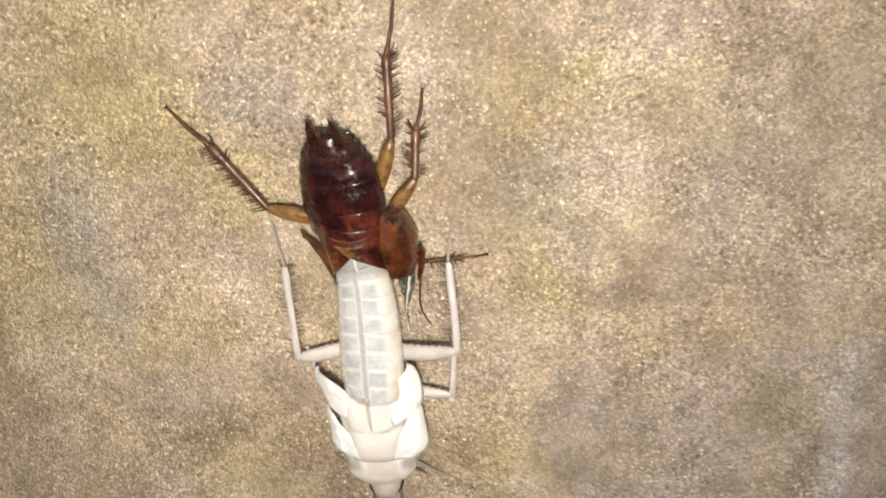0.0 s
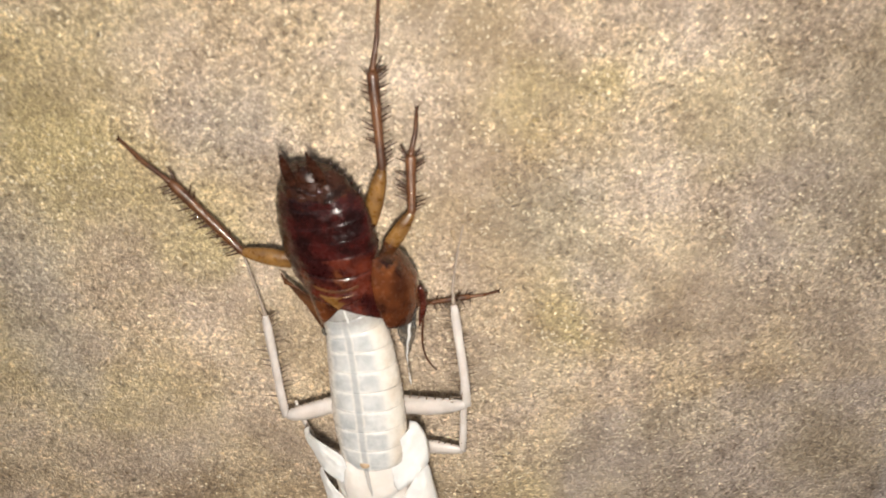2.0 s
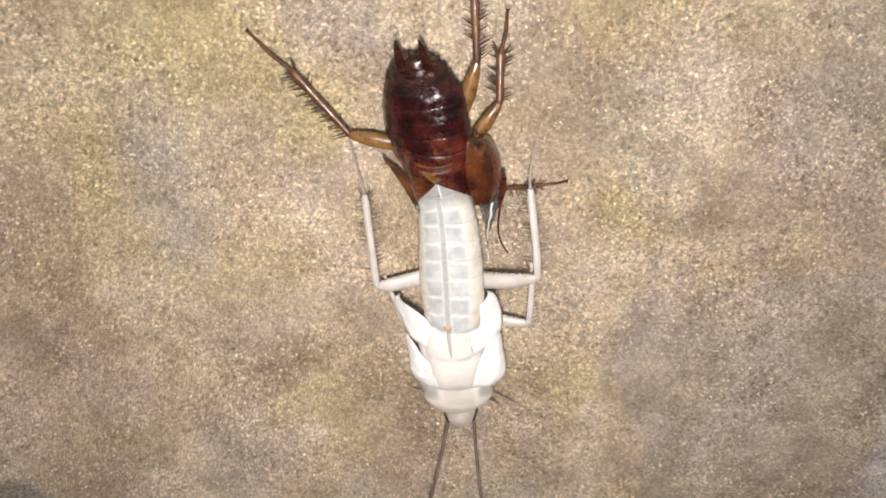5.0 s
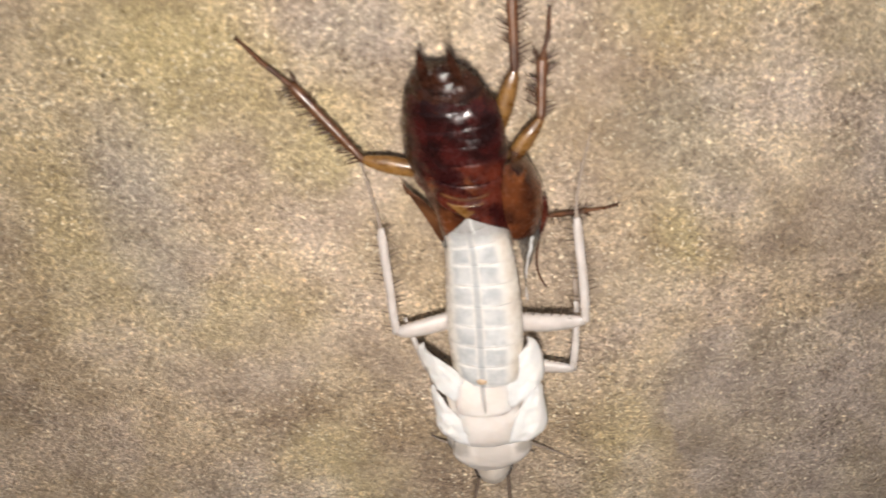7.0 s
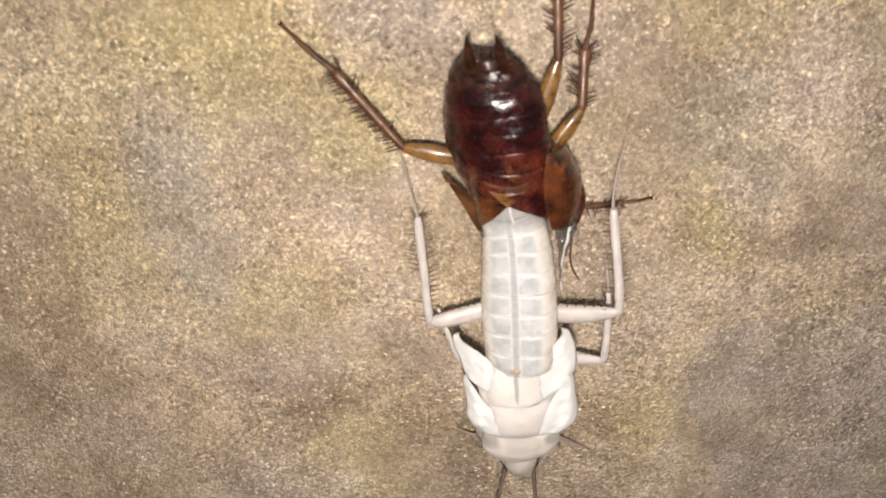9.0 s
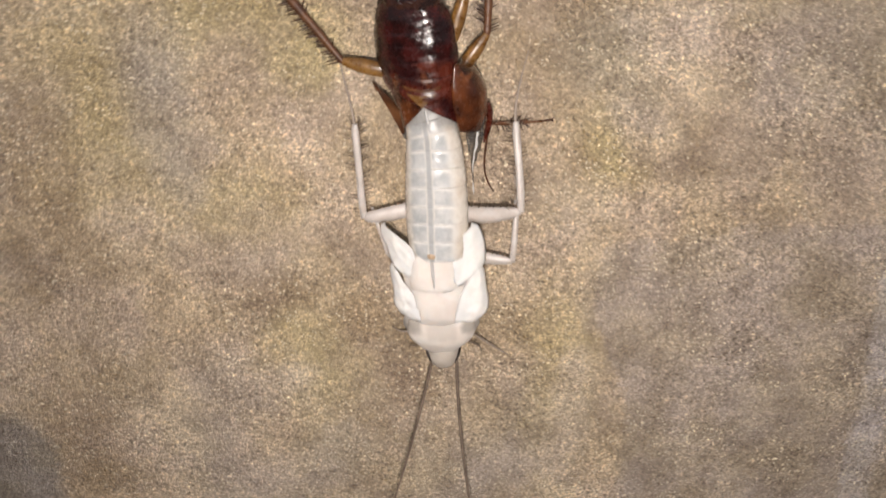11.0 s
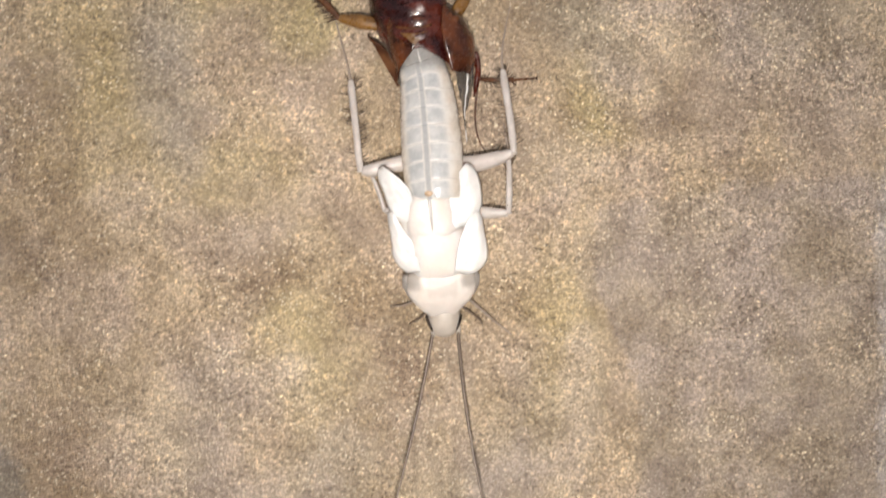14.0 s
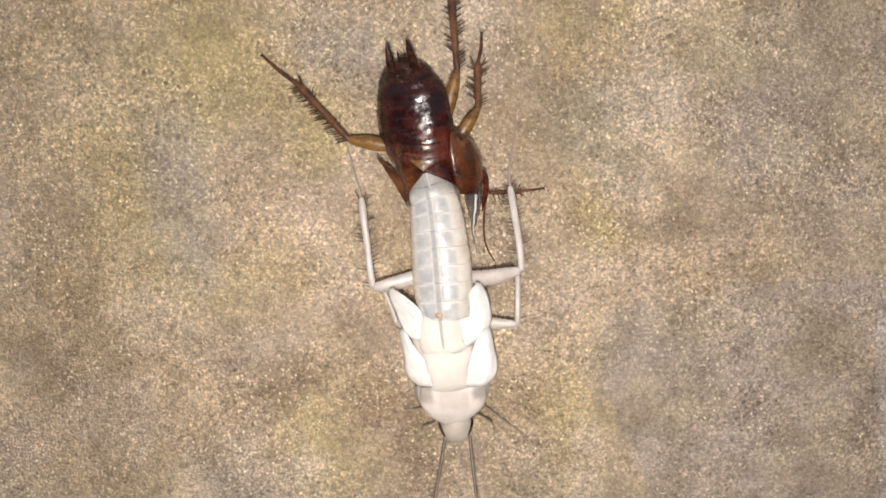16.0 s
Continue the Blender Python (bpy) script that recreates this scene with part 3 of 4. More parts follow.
# ---- the cast skin ----
def build_cast_skin():
    rng = random.Random(4)
    skin = thing("cast_skin", "split glossy dark brown cast cockroach skin clinging to cement wall", "cast skin")
    # abdomen: x centre and half width by height on the wall
    prof = [(31.4, -2.15, 1.8, 4.7, 1.4), (30.8, -2.15, 2.4, 4.6, 1.75), (30.1, -2.1, 3.0, 4.45, 2.15), (29.0, -2.0, 3.65, 4.3, 2.7), (27.7, -1.85, 4.25, 4.2, 3.1),
            (26.0, -1.6, 4.6, 4.1, 3.3), (24.0, -1.4, 4.75, 4.1, 3.35), (22.0, -1.15, 4.55, 4.1, 3.35), (20.0, -0.65, 3.95, 4.2, 3.2), (18.0, -0.35, 3.4, 4.3, 2.9)]
    ys = [p[0] for p in prof][::-1]

    def at(y):
        return [float(np.interp(y, ys, [p[k] for p in prof][::-1])) for k in range(1, 5)]

    edges = [18.4, 20.0, 21.5, 23.1, 24.8, 26.5, 28.1, 29.1, 29.9, 30.6, 31.15]
    for i, (lo, hi) in enumerate(zip(edges, edges[1:])):
        rows = []
        for s, grow in ((0, -0.05), (0.25, -0.010), (0.55, 0.004), (0.85, 0.012), (0.95, 0.010), (1.0, -0.012), (1.02, -0.06)):
            y = lo - 0.35 + (hi - lo + 0.45) * s
            c, a, h, b = at(y)
            rows.append((c, y, h, 1.03 * a + grow, b + grow, -25))
        part("tergite", loft(rows, 2, 44, 0.17 if i < 7 else 0.30, 3, None, 2.0, 0.5), (SHELL_MID if i < 3 else SHELL) if i < 7 else SHELL_TIP, skin)
        # a little hooked corner on each side of the plate
        c, a, h, b = at(hi)
        a *= 0.95
        for side in (-1, 1):
            if i > 1:
                part("plate_corner", loft([(c + side * (a - 0.45), hi - 0.5, h - 0.2, 0.25, 0.18, 0), (c + side * (a - 0.2), hi, h - 0.2, 0.16, 0.12, 0), (c + side * (a - 0.16), hi + 0.3, h - 0.2, 0.02, 0.02, 0)], 3, 8), SHELL_TIP, skin)
    part("tail_plate", loft([(-2.3, 30.3, 6.45, 1.1, 0.4, -10), (-2.35, 31.2, 6.4, 1.0, 0.3, -10), (-2.4, 31.8, 6.3, 0.5, 0.12, 0)], 5, 24, 0.22), SHELL_TIP, skin)
    for base, tip in (((-3.75, 30.0, 6.2), (-4.22, 33.6, 7.5)), ((-0.95, 30.1, 6.6), (-1.95, 33.85, 8.3))):
        b, t = Vector(base), Vector(tip)
        rows = [(*b.lerp(t, s), w, w * 0.45, 0) for s, w in ((0, 0.4), (0.2, 0.52), (0.45, 0.48), (0.7, 0.33), (0.9, 0.13), (1, 0.02))]
        part("cercus", loft(rows, 4, 14, 0.05), SHELL_TIP, skin, "pointed blackish tail feeler")
    for x in (-2.9, -2.1):
        part("stylus", tube([(x, 31.1, 6.3), (x - 0.05, 31.9, 6.7), (x - 0.1, 32.5, 6.9)], [0.14, 0.1, 0.02], 3, 8), SHELL_TIP, skin)

    # crumpled skin about the tail
    for k in range(16):
        x, y = rng.uniform(-4.3, 0.5), rng.uniform(28.9, 31.2)
        c, a, h, b = at(y)
        over = (x - c) / a
        if abs(over) < 0.9:
            part("tail_fold", blob((x, y, h + 0.15 * (x - c) + b * math.sqrt(1 - over * over) - 0.1), (rng.uniform(0.28, 0.5), rng.uniform(0.14, 0.24), 0.24), (rng.uniform(-20, 20), rng.uniform(-20, 20), rng.uniform(-40, 40)), 0.4), SHELL_WET, skin)

    # thorax, split open along the back; white body shows in the gap
    def left(s, t):
        ang = radians(4 + 104 * s)
        low = 18.6 - 4.3 * s ** 0.75
        y = 21.2 + (low - 21.2) * t
        a = 3.5 - 0.10 * max(0, 21.0 - y)
        return (-0.75 - a * math.sin(ang) + 0.12 * (21 - y), y, 4.9 + (2.95 - 0.05 * (21 - y)) * math.cos(ang) + 0.1 * math.sin(9 * s + 4 * t))

    def right(s, t):
        ang = radians(-4 + 66 * s)
        low = 18.6 - 2.5 * s
        y = 21.4 + (low - 21.4) * t
        a = 4.5 - 0.03 * (21 - y)
        return (-0.85 + a * math.sin(ang) + 0.04 * (21 - y), y, 4.95 + 3.0 * math.cos(ang) + 0.12 * math.sin(7 * t))

    def lobe(s, t):
        y = 22.9 + (15.4 - 0.5 * s - 22.9) * t
        out = float(np.interp(t, [0, 0.15, 0.45, 0.75, 1], [3.5, 5.2, 6.35, 6.45, 6.0]))
        inn = float(np.interp(t, [0, 0.3, 0.6, 1], [2.6, 2.3, 2.5, 3.3]))
        x = inn + (out - inn) * math.sin(s * math.pi / 2)
        return (x, y, 3.3 + 3.9 * math.cos(s * math.pi / 2) ** 0.8 - 0.2 * t + 0.45 * math.sin(math.pi * t) * (1 - s * 0.5))

    part("thorax_plate", sheet(left, 20, 14, 0.14), SHELL_RED, skin, "red-brown split plate of the back")
    part("thorax_plate", sheet(right, 18, 12, 0.14), SHELL_MID, skin, "red-brown split plate of the back")
    part("wing_case", sheet(lobe, 18, 22, 0.16), SHELL_RED, skin, "bulging red-brown wing pad of the cast skin")

    def tongue(s, t):
        # rounded hind plate that runs down over the split
        w = 58 * math.sqrt(max(0.0, 1 - t ** 2.2)) + 1
        ang = radians((2 * s - 1) * w)
        y = 21.6 - 3.0 * t + 0.25 * (2 * s - 1) ** 2
        x, z = 3.7 * math.sin(ang), 3.08 * math.cos(ang) + 0.05 * math.sin(11 * t)
        lean = radians(9)
        return (-0.45 + 0.1 * t + x * math.cos(lean) - z * math.sin(lean), y, 5.05 + z * math.cos(lean) + x * math.sin(lean))
    part("hind_plate", sheet(tongue, 26, 16, 0.12), SHELL_MID, skin, "dark red plate with a rounded end")
    def wedge(s, t):
        # amber triangle that closes the split, its point towards the new insect
        w = 1.55 * (1 - t) ** 0.8 + 0.05
        x = (2 * s - 1) * w
        return (-0.9 + 0.05 * t + x, 19.75 - 1.35 * t + 0.18 * (2 * s - 1) ** 2, 8.16 - 0.10 * x * x + 0.12 * x - 0.05 * t)
    part("collar_band", sheet(wedge, 14, 12, 0.10), AMBER, skin, "paler amber wedge at the split")

    def band(s, t):
        x = (2 * s - 1) * 2.1
        return (-0.9 + x, 20.45 - 0.28 * t + 0.16 * x * x / 2, 8.20 - 0.13 * x * x + 0.14 * x)
    part("collar_band", sheet(band, 18, 3, 0.08), FLAP, skin, "thin brown band across the back")

    def flap(s, t):
        # a flat torn blade, pointed at its top, running out to a point below
        y = 20.4 + (14.1 - 20.4) * t
        out = float(np.interp(t, [0, 0.12, 0.5, 1], [-6.4, -6.0, -4.75, -3.1]))
        inn = float(np.interp(t, [0, 0.10, 0.3, 0.6, 1], [-6.1, -5.0, -4.0, -3.2, -2.6]))
        y -= 0.8 * s * (1 - t) ** 2 - 0.1 * math.sin(23 * s) * (1 - t) ** 3
        return (out + (inn - out) * s, y, 4.0 + 0.5 * s + 0.12 * math.sin(8 * t))
    part("wing_case", sheet(flap, 12, 22, 0.14), FLAP, skin, "torn red-brown wing pad of the cast skin")

    # torn clear membrane beside the emerging body
    part("membrane", loft([(4.9, 16.4, 4.9, 1.25, 0.3, 10), (5.0, 14.8, 5.0, 1.15, 0.3, 35), (5.0, 13.2, 4.9, 0.8, 0.25, -20), (4.9, 11.7, 4.7, 0.4, 0.16, 25), (4.75, 10.4, 4.4, 0.16, 0.14, 0), (4.95, 8.6, 4.0, 0.1, 0.08, 0), (5.05, 7.2, 3.8, 0.04, 0.04, 0)], 5, 14, 0.22, 3), FILM, skin, "torn clear shiny membrane")
    # pale tube that stands in for the bright highlight along the membrane
    part("highlight_strand", tube([(5.4, 16.0, 5.2), (5.4, 14.9, 5.3), (5.22, 14.0, 5.35), (5.2, 13.2, 5.3), (5.0, 12.5, 5.2), (4.92, 11.6, 5.1), (4.82, 10.8, 5.0), (4.85, 9.0, 4.8), (4.98, 7.0, 4.6)], [0.1, 0.19, 0.12, 0.16, 0.10, 0.12, 0.08, 0.07, 0.04], 5, 10, 0.1), GLOSS, skin, "white line set as a highlight on the torn membrane")
    # added blob in place of a highlight on the wet torn edge
    part("highlight_drop", blob((-2.75, 14.55, 5.5), (0.34, 0.42, 0.3), (0, 0, 20), 0.25), FILM, skin, "clear drop added for a highlight at the torn edge")
    part("mouth_shell", loft([(6.6, 17.9, 3.9, 0.12, 0.2, 0), (6.75, 16.8, 3.6, 0.32, 0.3, 0), (6.75, 15.2, 3.0, 0.36, 0.3, 0), (6.5, 13.8, 2.6, 0.28, 0.25, 0), (6.2, 12.6, 2.3, 0.08, 0.08, 0)], 4, 12, 0.12), SHELL_MID, skin)
    part("feeler", tube([(7.1, 16.4, 2.4), (6.7, 13.6, 1.9), (6.4, 11.0, 1.5), (6.4, 9.0, 1.2), (6.8, 7.3, 0.9), (7.6, 5.8, 0.5)], [0.16, 0.14, 0.12, 0.11, 0.1, 0.07], 5, 8), SHIN, skin, "thin brown empty feeler")

    # legs: thigh, shin and foot, the foot's claws on the wall
    def leg(hip, knee, ankle, toe, fat, nth, side, amber=True):
        slim = 1.0 if fat > 0.5 else 0.6
        hip, knee, ankle, toe = map(Vector, (hip, knee, ankle, toe))
        rows = [(*hip.lerp(knee, s), fat * w, fat * w * 0.7, 0) for s, w in ((0, 0.75), (0.25, 1.0), (0.55, 1.0), (0.85, 0.72), (1.0, 0.42), (1.05, 0.1))]
        thigh = part("femur", loft(rows, 4, 16, 0.04), AMBER if amber else SHIN, skin, "amber thigh" if amber else "")
        thorns(thigh, THORN_BROWN, hip.lerp(knee, 0.35), hip.lerp(knee, 1.0), 5, -side, 0.55, fat * 0.6, 35, rng)
        rows = [(*knee.lerp(ankle, s), w * slim, w * slim * 0.85, 0) for s, w in ((-0.03, 0.2), (0.02, 0.38), (0.2, 0.42), (0.6, 0.46), (0.92, 0.52), (1.0, 0.38), (1.02, 0.1))]
        shin = part("tibia", loft(rows, 4, 12, 0.05), SHIN, skin, "brown shin")
        thorns(shin, THORN_BROWN, knee, ankle, nth, side, 1.35 if fat > 0.5 else 0.8, 0.26, 30, rng, 0.3)
        thorns(shin, THORN_BROWN, knee.lerp(ankle, 0.94), ankle, 4, side, 1.3 if fat > 0.5 else 0.6, 0.3, 60, rng, 0.5)
        mid = ankle.lerp(toe, 0.5) + Vector((0.15 * side, 0, 0.15))
        pts = [ankle, ankle.lerp(mid, 0.5), mid, mid.lerp(toe, 0.55), toe]
        foot = part("tarsus", loft([(*p, r * slim, r * slim, 0) for p, r in zip(pts, (0.30, 0.23, 0.24, 0.20, 0.20))], 4, 10, 0.04), SHIN, skin)
        ahead = (toe - mid).normalized()
        for turn in (-40, 40):
            aim = Matrix.Rotation(radians(turn), 3, "Z") @ ahead
            tip = toe + aim * 0.42
            part("claw", tube([toe, toe + aim * 0.24 + Vector((0, 0, 0.1)), Vector((tip.x, tip.y, 0.02))], [0.12, 0.09, 0.02], 3, 6), SHELL_TIP, foot)

    leg((-4.4, 21.4, 3.9), (-9.75, 22.55, 3.3), (-15.4, 29.4, 1.9), (-19.7, 33.3, 0.35), 0.85, 26, -1)
    leg((2.4, 24.6, 3.6), (4.0, 30.1, 3.6), (3.85, 38.5, 2.3), (4.85, 44.4, 0.35), 0.8, 24, 1)
    leg((3.6, 21.6, 3.4), (6.35, 25.4, 3.3), (6.6, 30.5, 2.1), (7.45, 34.4, 0.35), 0.78, 16, 1)
    leg((6.2, 15.0, 2.4), (7.6, 14.7, 1.6), (11.4, 14.6, 0.8), (14.3, 14.75, 0.3), 0.28, 12, 1, False)
    return skin


# ---- the new insect ----
def build_cockroach():
    rng = random.Random(9)
    roach = thing("cockroach", "soft white freshly moulted cockroach hanging head down from its old skin", "cockroach")
    prof = [(19.6, -0.75, 1.3, 5.2, 1.3), (18.3, -0.6, 2.2, 5.1, 1.9), (16.5, -0.15, 2.75, 5.0, 2.25), (14.5, 0.25, 3.05, 5.2, 2.4), (12.0, 0.42, 3.35, 5.5, 2.55),
            (9.0, 0.55, 3.58, 5.9, 2.65), (6.0, 0.62, 3.68, 6.3, 2.7), (3.5, 0.68, 3.62, 6.6, 2.75), (1.5, 0.72, 3.45, 6.8, 2.75), (0.0, 0.75, 3.3, 6.8, 2.65)]
    ys = [p[0] for p in prof][::-1]

    def at(y):
        return [float(np.interp(y, ys, [p[k] for p in prof][::-1])) for k in range(1, 5)]

    # abdomen rings, each one's hind rim over the next
    edges = [0.6, 2.6, 4.7, 6.8, 8.9, 11.0, 13.1, 15.0, 16.8, 19.4]
    for i, (lo, hi) in enumerate(zip(edges, edges[1:])):
        rows = []
        for k in range(9):
            y = lo - 0.02 + (hi - lo + 0.04) * k / 8
            c, a, h, b = at(y)
            swell = 0.03 * math.sin(math.pi * k / 8) ** 0.6
            rows.append((c, y, h, a + swell, b + swell, -15))
        part("abdomen_ring", loft(rows, 2, 64, 0.05, 20), ABDOMEN, roach)
    # pale tube laid where the wet hind end shines, its highlight made as shape
    part("apex_highlight", tube([(-0.62, 18.5, 6.94), (-0.45, 17.4, 7.10), (-0.22, 16.5, 7.24), (-0.02, 15.7, 7.40)], [0.05, 0.13, 0.12, 0.04], 4, 8, 0.04), GLOSS, roach, "white line set as a highlight on the wet hind end")
    part("spot", blob((-0.05, 1.25, 9.42), (0.5, 0.36, 0.16), (0, -8, 0), 0.3), RUST, roach, "rust-coloured spot on the back")

    # thorax
    body = [(0.75, 1.6, 6.7, 3.2, 2.4, -6), (0.7, -1.0, 6.4, 4.3, 2.4, -6), (0.75, -3.5, 6.1, 4.2, 2.3, -4), (0.9, -6.0, 5.95, 4.3, 2.3, -2), (1.0, -8.0, 5.7, 3.3, 2.0, 0), (1.05, -9.2, 5.5, 2.7, 1.7, 0)]
    part("thorax", loft(body, 4, 40, 0.12, 7), PINK, roach, "pinkish white soft thorax")
    part("metanotum", loft([(0.3, 1.5, 7.2, 2.3, 1.6, -6), (0.4, 0.4, 7.25, 3.1, 1.85, -6), (0.5, -1.4, 7.15, 3.4, 1.92, -6), (0.6, -2.9, 7.05, 3.4, 1.92, -5), (0.65, -3.6, 6.98, 3.2, 1.88, -4)], 4, 36, 0.07, 11, None, 2.2), PINK, roach)
    part("mesonotum", loft([(0.6, -3.0, 7.0, 3.2, 1.88, -4), (0.65, -3.9, 6.97, 3.4, 1.9, -4), (0.75, -5.6, 6.8, 3.5, 1.92, -3), (0.9, -7.4, 6.5, 3.4, 1.75, -2), (1.0, -8.7, 6.2, 3.1, 1.35, 0)], 4, 36, 0.07, 13, None, 2.2), PINK, roach)

    # the seam along the back and the joint between the two plates
    dusk = ((-0.05, 0.9, 9.2), (0.05, -0.6, 9.17), (0.15, -2.0, 9.07), (0.25, -3.2, 8.9))
    part("back_seam", loft([(*p, r, 0.06, -6) for p, r in zip(dusk, (0.2, 0.19, 0.16, 0.08))], 4, 10), SEAM, roach, "grey seam line along the back")
    part("plate_joint", tube([(-1.9, -3.05, 8.15), (-0.8, -3.3, 8.72), (0.4, -3.35, 8.86), (1.7, -3.3, 8.72), (2.9, -3.0, 8.05)], [0.02, 0.04, 0.05, 0.04, 0.02], 4, 8), SEAM, roach)

    # crumpled wing pads: pillows between an outer and an inner line that sinks into the thorax
    def wing(outer, inner, high, low, dome, seed, label="bright white soft crumpled wing pad"):
        bm = bmesh.new()
        n, m = 26, 18
        o, i = spline(outer, 12), spline(inner, 12)
        o = o[np.linspace(0, len(o) - 1, n + 1).round().astype(int)]
        i = i[np.linspace(0, len(i) - 1, n + 1).round().astype(int)]
        sides = []
        for up in (1, -1):
            grid = []
            for a in range(n + 1):
                t, row = a / n, []
                for b in range(m + 1):
                    s = b / m
                    x, y = o[a] + (i[a] - o[a]) * s
                    q = Vector((x, y, seed * 3.0))
                    z = high + (low - high) * s
                    round_off = math.sqrt(max(0.0, 1 - (1 - min(1, 2.2 * s)) ** 2)) * min(1, 0.25 + 3 * t) * (1 - s ** 2.5) * math.sqrt(max(0.0, 1 - max(0.0, (t - 0.75) * 4) ** 2))
                    z += up * dome * round_off * (1.0 if up > 0 else 0.6)
                    if up > 0:
                        z += 0.26 * (noise.noise(q * 0.55) + 0.8 * noise.noise(q * 1.3) + 0.45 * noise.noise(q * 2.6)) * round_off + 0.04 * math.sin(9 * s + 3 * t + seed) * round_off
                    row.append(bm.verts.new(Vector((x, y, z)) * MM))
                grid.append(row)
            for a in range(n):
                for b in range(m):
                    bm.faces.new((grid[a][b], grid[a + 1][b], grid[a + 1][b + 1], grid[a][b + 1]))
            sides.append(grid)
        bmesh.ops.remove_doubles(bm, verts=bm.verts, dist=0.00001)
        return part("wing_pad", bm, BRIGHT, roach, label)

    wing([(-5.35, 4.65), (-5.95, 4.15), (-5.85, 2.8), (-5.35, 1.4), (-5.0, 0.0), (-4.4, -1.2), (-3.4, -2.3)],
         [(-5.3, 4.67), (-4.4, 4.0), (-3.2, 2.9), (-2.3, 1.9), (-1.95, 0.6), (-1.85, -1.0), (-2.0, -2.3)], 6.9, 8.62, 0.5, 1)
    wing([(-4.55, -0.55), (-5.05, -1.2), (-4.9, -3.0), (-4.7, -4.7), (-4.75, -5.9), (-4.2, -7.2), (-3.0, -8.4)],
         [(-4.5, -0.52), (-4.0, -1.3), (-3.4, -2.6), (-2.6, -3.8), (-1.9, -5.0), (-1.65, -6.3), (-1.4, -8.1)], 6.7, 8.2, 0.65, 2)
    wing([(4.6, 4.65), (5.4, 4.2), (6.05, 2.8), (6.35, 1.0), (6.3, -0.5), (5.6, -1.7), (4.6, -2.9)],
         [(4.55, 4.67), (3.7, 3.7), (2.8, 2.1), (2.3, 0.3), (2.35, -1.0), (2.5, -2.2), (3.0, -3.1)], 7.1, 8.62, 0.6, 3)
    wing([(5.55, -0.9), (6.2, -1.6), (6.5, -3.7), (6.85, -5.9), (6.6, -7.4), (5.5, -8.5), (4.2, -8.9)],
         [(5.5, -0.87), (4.8, -1.6), (4.1, -2.8), (3.4, -4.3), (3.0, -5.6), (2.8, -6.8), (2.6, -8.2)], 6.8, 8.2, 0.7, 4)

    # neck shield and head
    shield = [(1.05, -8.2, 6.55, 3.1, 0.7, 0), (1.05, -8.6, 6.5, 3.95, 0.98, 0), (1.05, -9.3, 6.42, 4.15, 1.15, 0), (1.05, -10.4, 6.2, 4.2, 1.3, 0), (1.08, -11.4, 5.9, 3.8, 1.35, 0), (1.1, -12.3, 5.5, 3.15, 1.3, 0),
              (1.15, -13.1, 5.15, 2.35, 1.15, 0), (1.22, -13.75, 4.85, 1.65, 0.85, 0), (1.25, -14.1, 4.6, 0.6, 0.4, 0)]
    shield = part("pronotum", loft(shield, 5, 44, 0.06, 17, None, 2.3), SHIELD, roach, "smooth pinkish white neck shield")

    def brim(s, t):
        # thin clear edge that stands out round the shield
        y = -8.95 - 4.7 * t
        half = float(np.interp(t, [0, 0.08, 0.3, 0.6, 0.85, 1], [4.4, 4.68, 4.7, 4.05, 2.95, 1.8]))
        x = 1.05 + (2 * s - 1) * half
        return (x, y + 0.35 * (2 * s - 1) ** 2, 6.35 - 1.5 * t ** 1.6 - 0.9 * (2 * s - 1) ** 2)
    part("shield_rim", sheet(brim, 24, 16, 0.22), RIM, shield, "greyish translucent edge of the neck shield")
    head = part("head", loft([(1.25, -12.2, 4.2, 1.6, 1.5, 0), (1.25, -13.5, 4.3, 1.95, 1.9, 0), (1.25, -14.8, 4.2, 1.95, 1.9, 0), (1.25, -15.8, 4.0, 1.7, 1.6, 0), (1.25, -16.4, 3.8, 1.1, 1.0, 0), (1.25, -16.65, 3.7, 0.3, 0.3, 0)], 5, 32, 0.05), HEAD, roach, "smooth whitish head")
    for side in (-1, 1):
        part("eye", blob((1.25 + side * 1.72, -15.2, 3.9), (0.34, 1.25, 1.4), (0, 0, side * -24)), EYE, head, "dark kidney-shaped eye")
    part("face", blob((1.25, -15.0, 2.6), (1.5, 1.3, 1.6)), WHITE, head)

    # feelers rise slowly off the wall
    for x0, h0, x1, h1, bend, end in ((-0.32, 3.8, -9.16, 11.8, 2.2, 1.02), (3.02, 3.1, 6.71, 12.7, -3.35, 1.62)):
        pts, rad = [], []
        for k in range(15):
            s = -0.03 + (end + 0.03) * k / 14
            pts.append((x0 + (x1 - x0) * s + bend * s * (1 - s), -17 - 28 * s, h0 + (h1 - h0) * s))
            rad.append(0.225 - 0.15 * k / 14)
        part("feeler", tube(pts, rad, 5, 8, 0.02), FEELER, roach, "long thin brown-grey feeler")
        b = Vector(pts[0])
        part("feeler_base", tube([b + Vector((0, 0.9, -0.3)), b, b + Vector((0, -0.7, 0.1))], [0.32, 0.34, 0.24], 3, 10), WHITE, roach)

    # legs
    def limb(name, pts, radii, nth, side, flat=0.75, length=0.8, off=0.3, both=0.2, label=""):
        ob = part(name, loft([(*p, r, r * flat, 0) for p, r in zip(pts, radii)], 5, 14, 0.04), TARSUS if name == "tarsus" else LEG_WHITE, roach, label)
        if nth:
            thorns(ob, THORN_WHITE, pts[0], pts[-1], nth, side, length, off, 20, rng, both)
        if name == "tibia" and nth:
            thorns(ob, THORN_WHITE, pts[-2], pts[-1], 4, side, 1.3, 0.25, 65, rng, 0.5)
        return ob

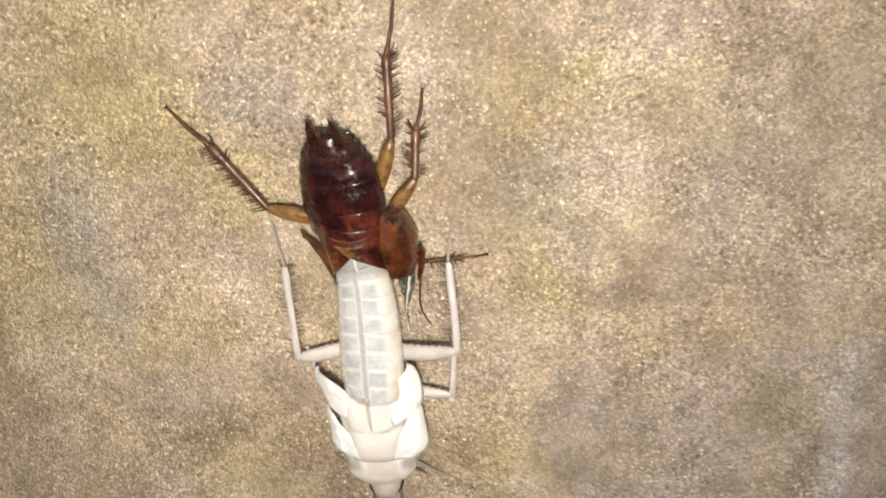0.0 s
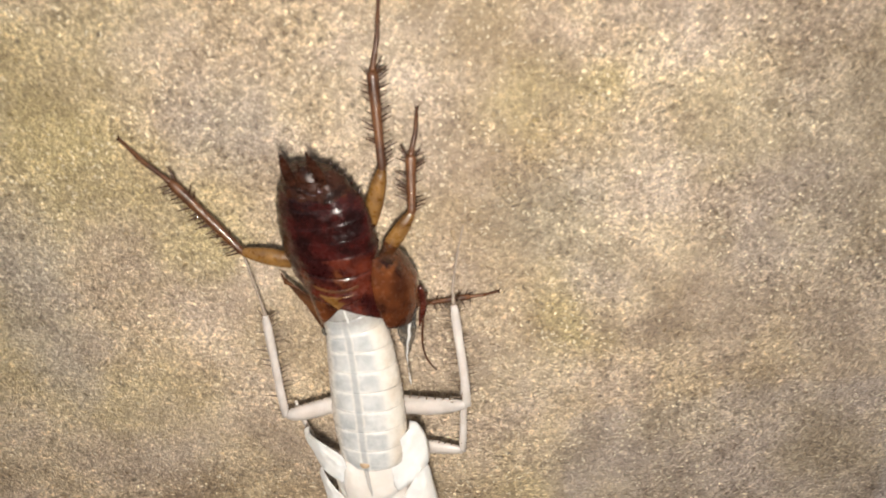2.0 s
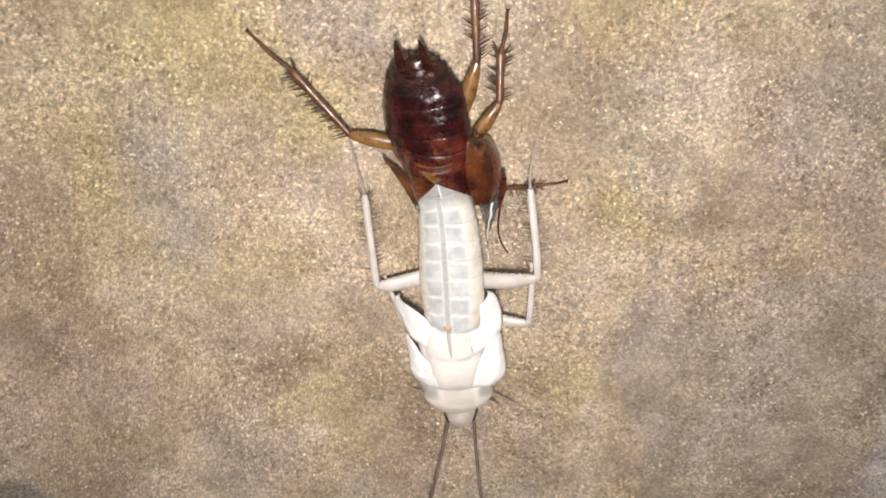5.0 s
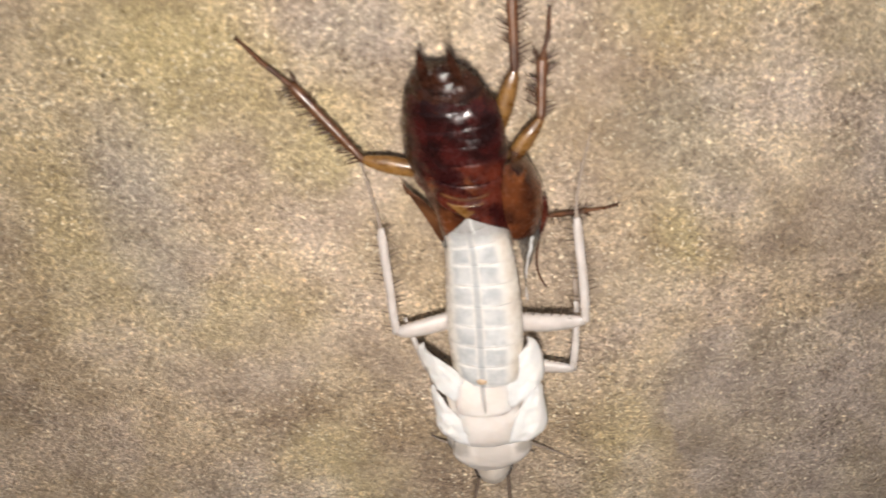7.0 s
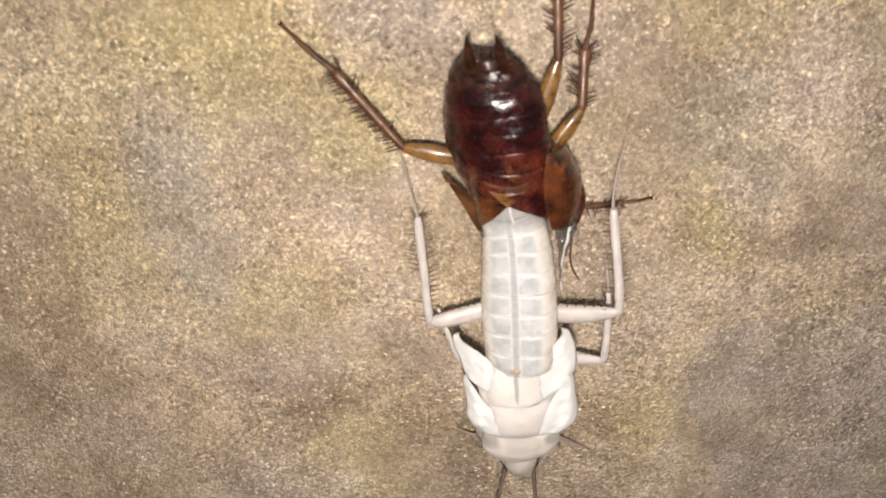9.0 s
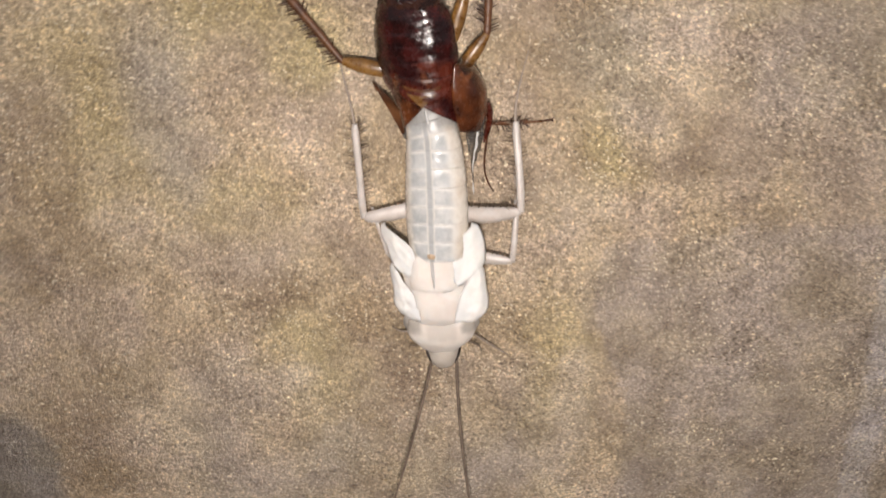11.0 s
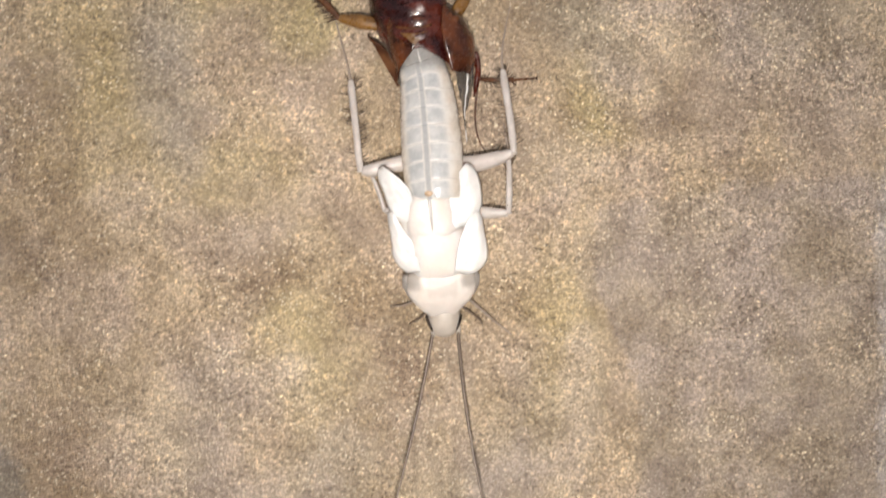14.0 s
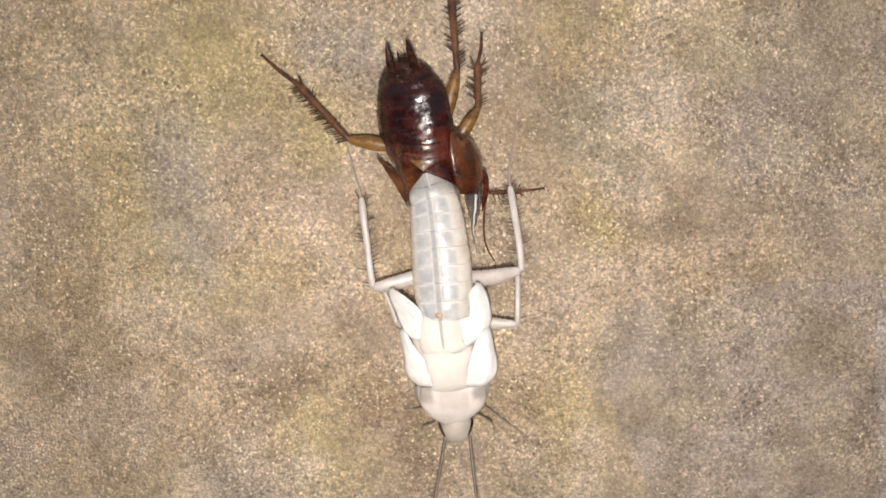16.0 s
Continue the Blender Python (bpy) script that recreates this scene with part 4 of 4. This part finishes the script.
    limb("femur", [(-1.6, 5.2, 3.9), (-3.5, 4.8, 4.0), (-5.4, 4.4, 4.1), (-7.2, 4.15, 4.2), (-8.0, 4.1, 4.2)], (1.0, 0.95, 0.92, 0.74, 0.42), 9, 1, 0.7, 0.9, 0.6, 0.0)
    limb("tibia", [(-8.05, 4.0, 4.2), (-8.25, 6.2, 4.0), (-8.45, 10.0, 3.6), (-8.7, 14.0, 3.0), (-8.75, 15.2, 2.8)], (0.42, 0.44, 0.42, 0.45, 0.3), 22, -1, 0.85, 1.25, 0.3, 0.5)
    limb("tarsus", [(-8.75, 15.0, 2.8), (-9.1, 17.2, 2.6), (-9.7, 20.0, 2.2), (-10.45, 23.4, 1.6)], (0.19, 0.13, 0.10, 0.04), 0, 1)
    limb("femur", [(2.6, 4.4, 3.7), (4.6, 4.4, 4.3), (6.8, 4.6, 5.0), (8.8, 5.1, 5.8), (10.3, 5.55, 6.4)], (1.08, 1.08, 1.0, 0.8, 0.44), 9, -1, 0.7, 0.9, 0.62, 0.0)
    limb("tibia", [(10.4, 5.4, 6.4), (10.35, 7.6, 6.0), (10.1, 11.0, 5.2), (9.8, 14.4, 4.2), (9.7, 15.6, 3.9)], (0.42, 0.46, 0.44, 0.46, 0.3), 22, 1, 0.85, 1.25, 0.3, 0.4)
    limb("tarsus", [(9.7, 15.4, 3.9), (9.75, 17.6, 3.5), (10.3, 20.4, 2.9), (11.1, 23.4, 2.2)], (0.19, 0.13, 0.10, 0.04), 0, 1)
    limb("femur", [(4.6, -1.55, 3.5), (6.4, -1.6, 3.8), (8.2, -1.7, 4.2), (9.7, -1.8, 4.5)], (0.85, 0.8, 0.66, 0.4), 7, -1, 0.7, 0.85, 0.5, 0.0)
    limb("tibia", [(9.75, -1.9, 4.5), (9.95, 0.6, 4.2), (10.1, 3.2, 3.6), (10.2, 5.6, 2.8)], (0.36, 0.4, 0.36, 0.28), 12, 1, 0.85, 0.9, 0.28, 0.35)
    limb("tarsus", [(10.2, 5.4, 2.8), (10.1, 7.4, 2.0), (9.9, 9.2, 1.2)], (0.22, 0.18, 0.08), 0, 1)
    limb("femur", [(-2.9, -1.5, 4.6), (-4.2, -1.2, 4.3), (-5.4, -0.7, 4.0)], (0.7, 0.6, 0.35), 0, 1)
    limb("tibia", [(-5.4, -0.8, 4.0), (-6.0, 1.4, 3.8), (-6.7, 3.4, 3.4), (-7.2, 4.8, 2.8)], (0.3, 0.28, 0.24, 0.2), 0, 1)

    # the front feet and the mouth feelers that show beside the head
    def wisp(name, pts, r, label=""):
        part(name, tube(pts, [r, r * 0.9, r * 0.7, r * 0.35], 4, 8), TARSUS if name == "front_foot" else FEELER, roach, label)
    wisp("front_foot", [(4.2, -12.2, 3.2), (5.5, -13.4, 2.4), (7.5, -15.4, 1.4), (10.1, -17.8, 0.3)], 0.2, "thin pale front foot")
    wisp("mouth_feeler", [(3.6, -13.4, 3.0), (4.9, -14.4, 2.4), (5.9, -15.3, 1.8), (6.3, -16.3, 1.2)], 0.16)
    wisp("front_foot", [(-1.6, -12.0, 3.2), (-3.0, -12.7, 2.4), (-4.2, -13.1, 1.6), (-5.4, -13.2, 0.4)], 0.17, "thin pale front foot")
    wisp("mouth_feeler", [(-0.9, -13.9, 3.0), (-1.8, -14.8, 2.4), (-2.5, -15.2, 1.8), (-3.1, -15.6, 1.2)], 0.14)
    return roach


build_cast_skin()
build_cockroach()


# ---- the light: the phone's torch, just under its lens ----
def build_torch():
    torch = tagged(new("phone_torch"), "small lit white torch of the hand-held phone", "torch")
    bm = bmesh.new()
    bmesh.ops.create_cone(bm, segments=32, radius1=0.0056, radius2=0.0056, depth=0.005, cap_ends=True, matrix=Matrix.Translation((0, 0, 0.0040)))
    bmesh.ops.bevel(bm, geom=list(bm.edges), offset=0.0004, segments=2, affect="EDGES")
    part("housing", bm, CASE, torch)
    bm = bmesh.new()
    bmesh.ops.create_uvsphere(bm, u_segments=20, v_segments=10, radius=0.0040, matrix=Matrix.Diagonal((1, 1, 0.3, 1)))
    part("led", bm, glow(LED_STRENGTH), torch, "glowing warm white LED")
    return torch


TORCH = build_torch()


def motions():
    """The torch goes with the hand that holds the phone."""
    walk(TORCH, [(t, pose(x, y, z, rx, ry, rz) @ pose(0.0, -0.0105, 0.0045, -14, -5, 0)) for t, x, y, z, rx, ry, rz in PATH])


motions()
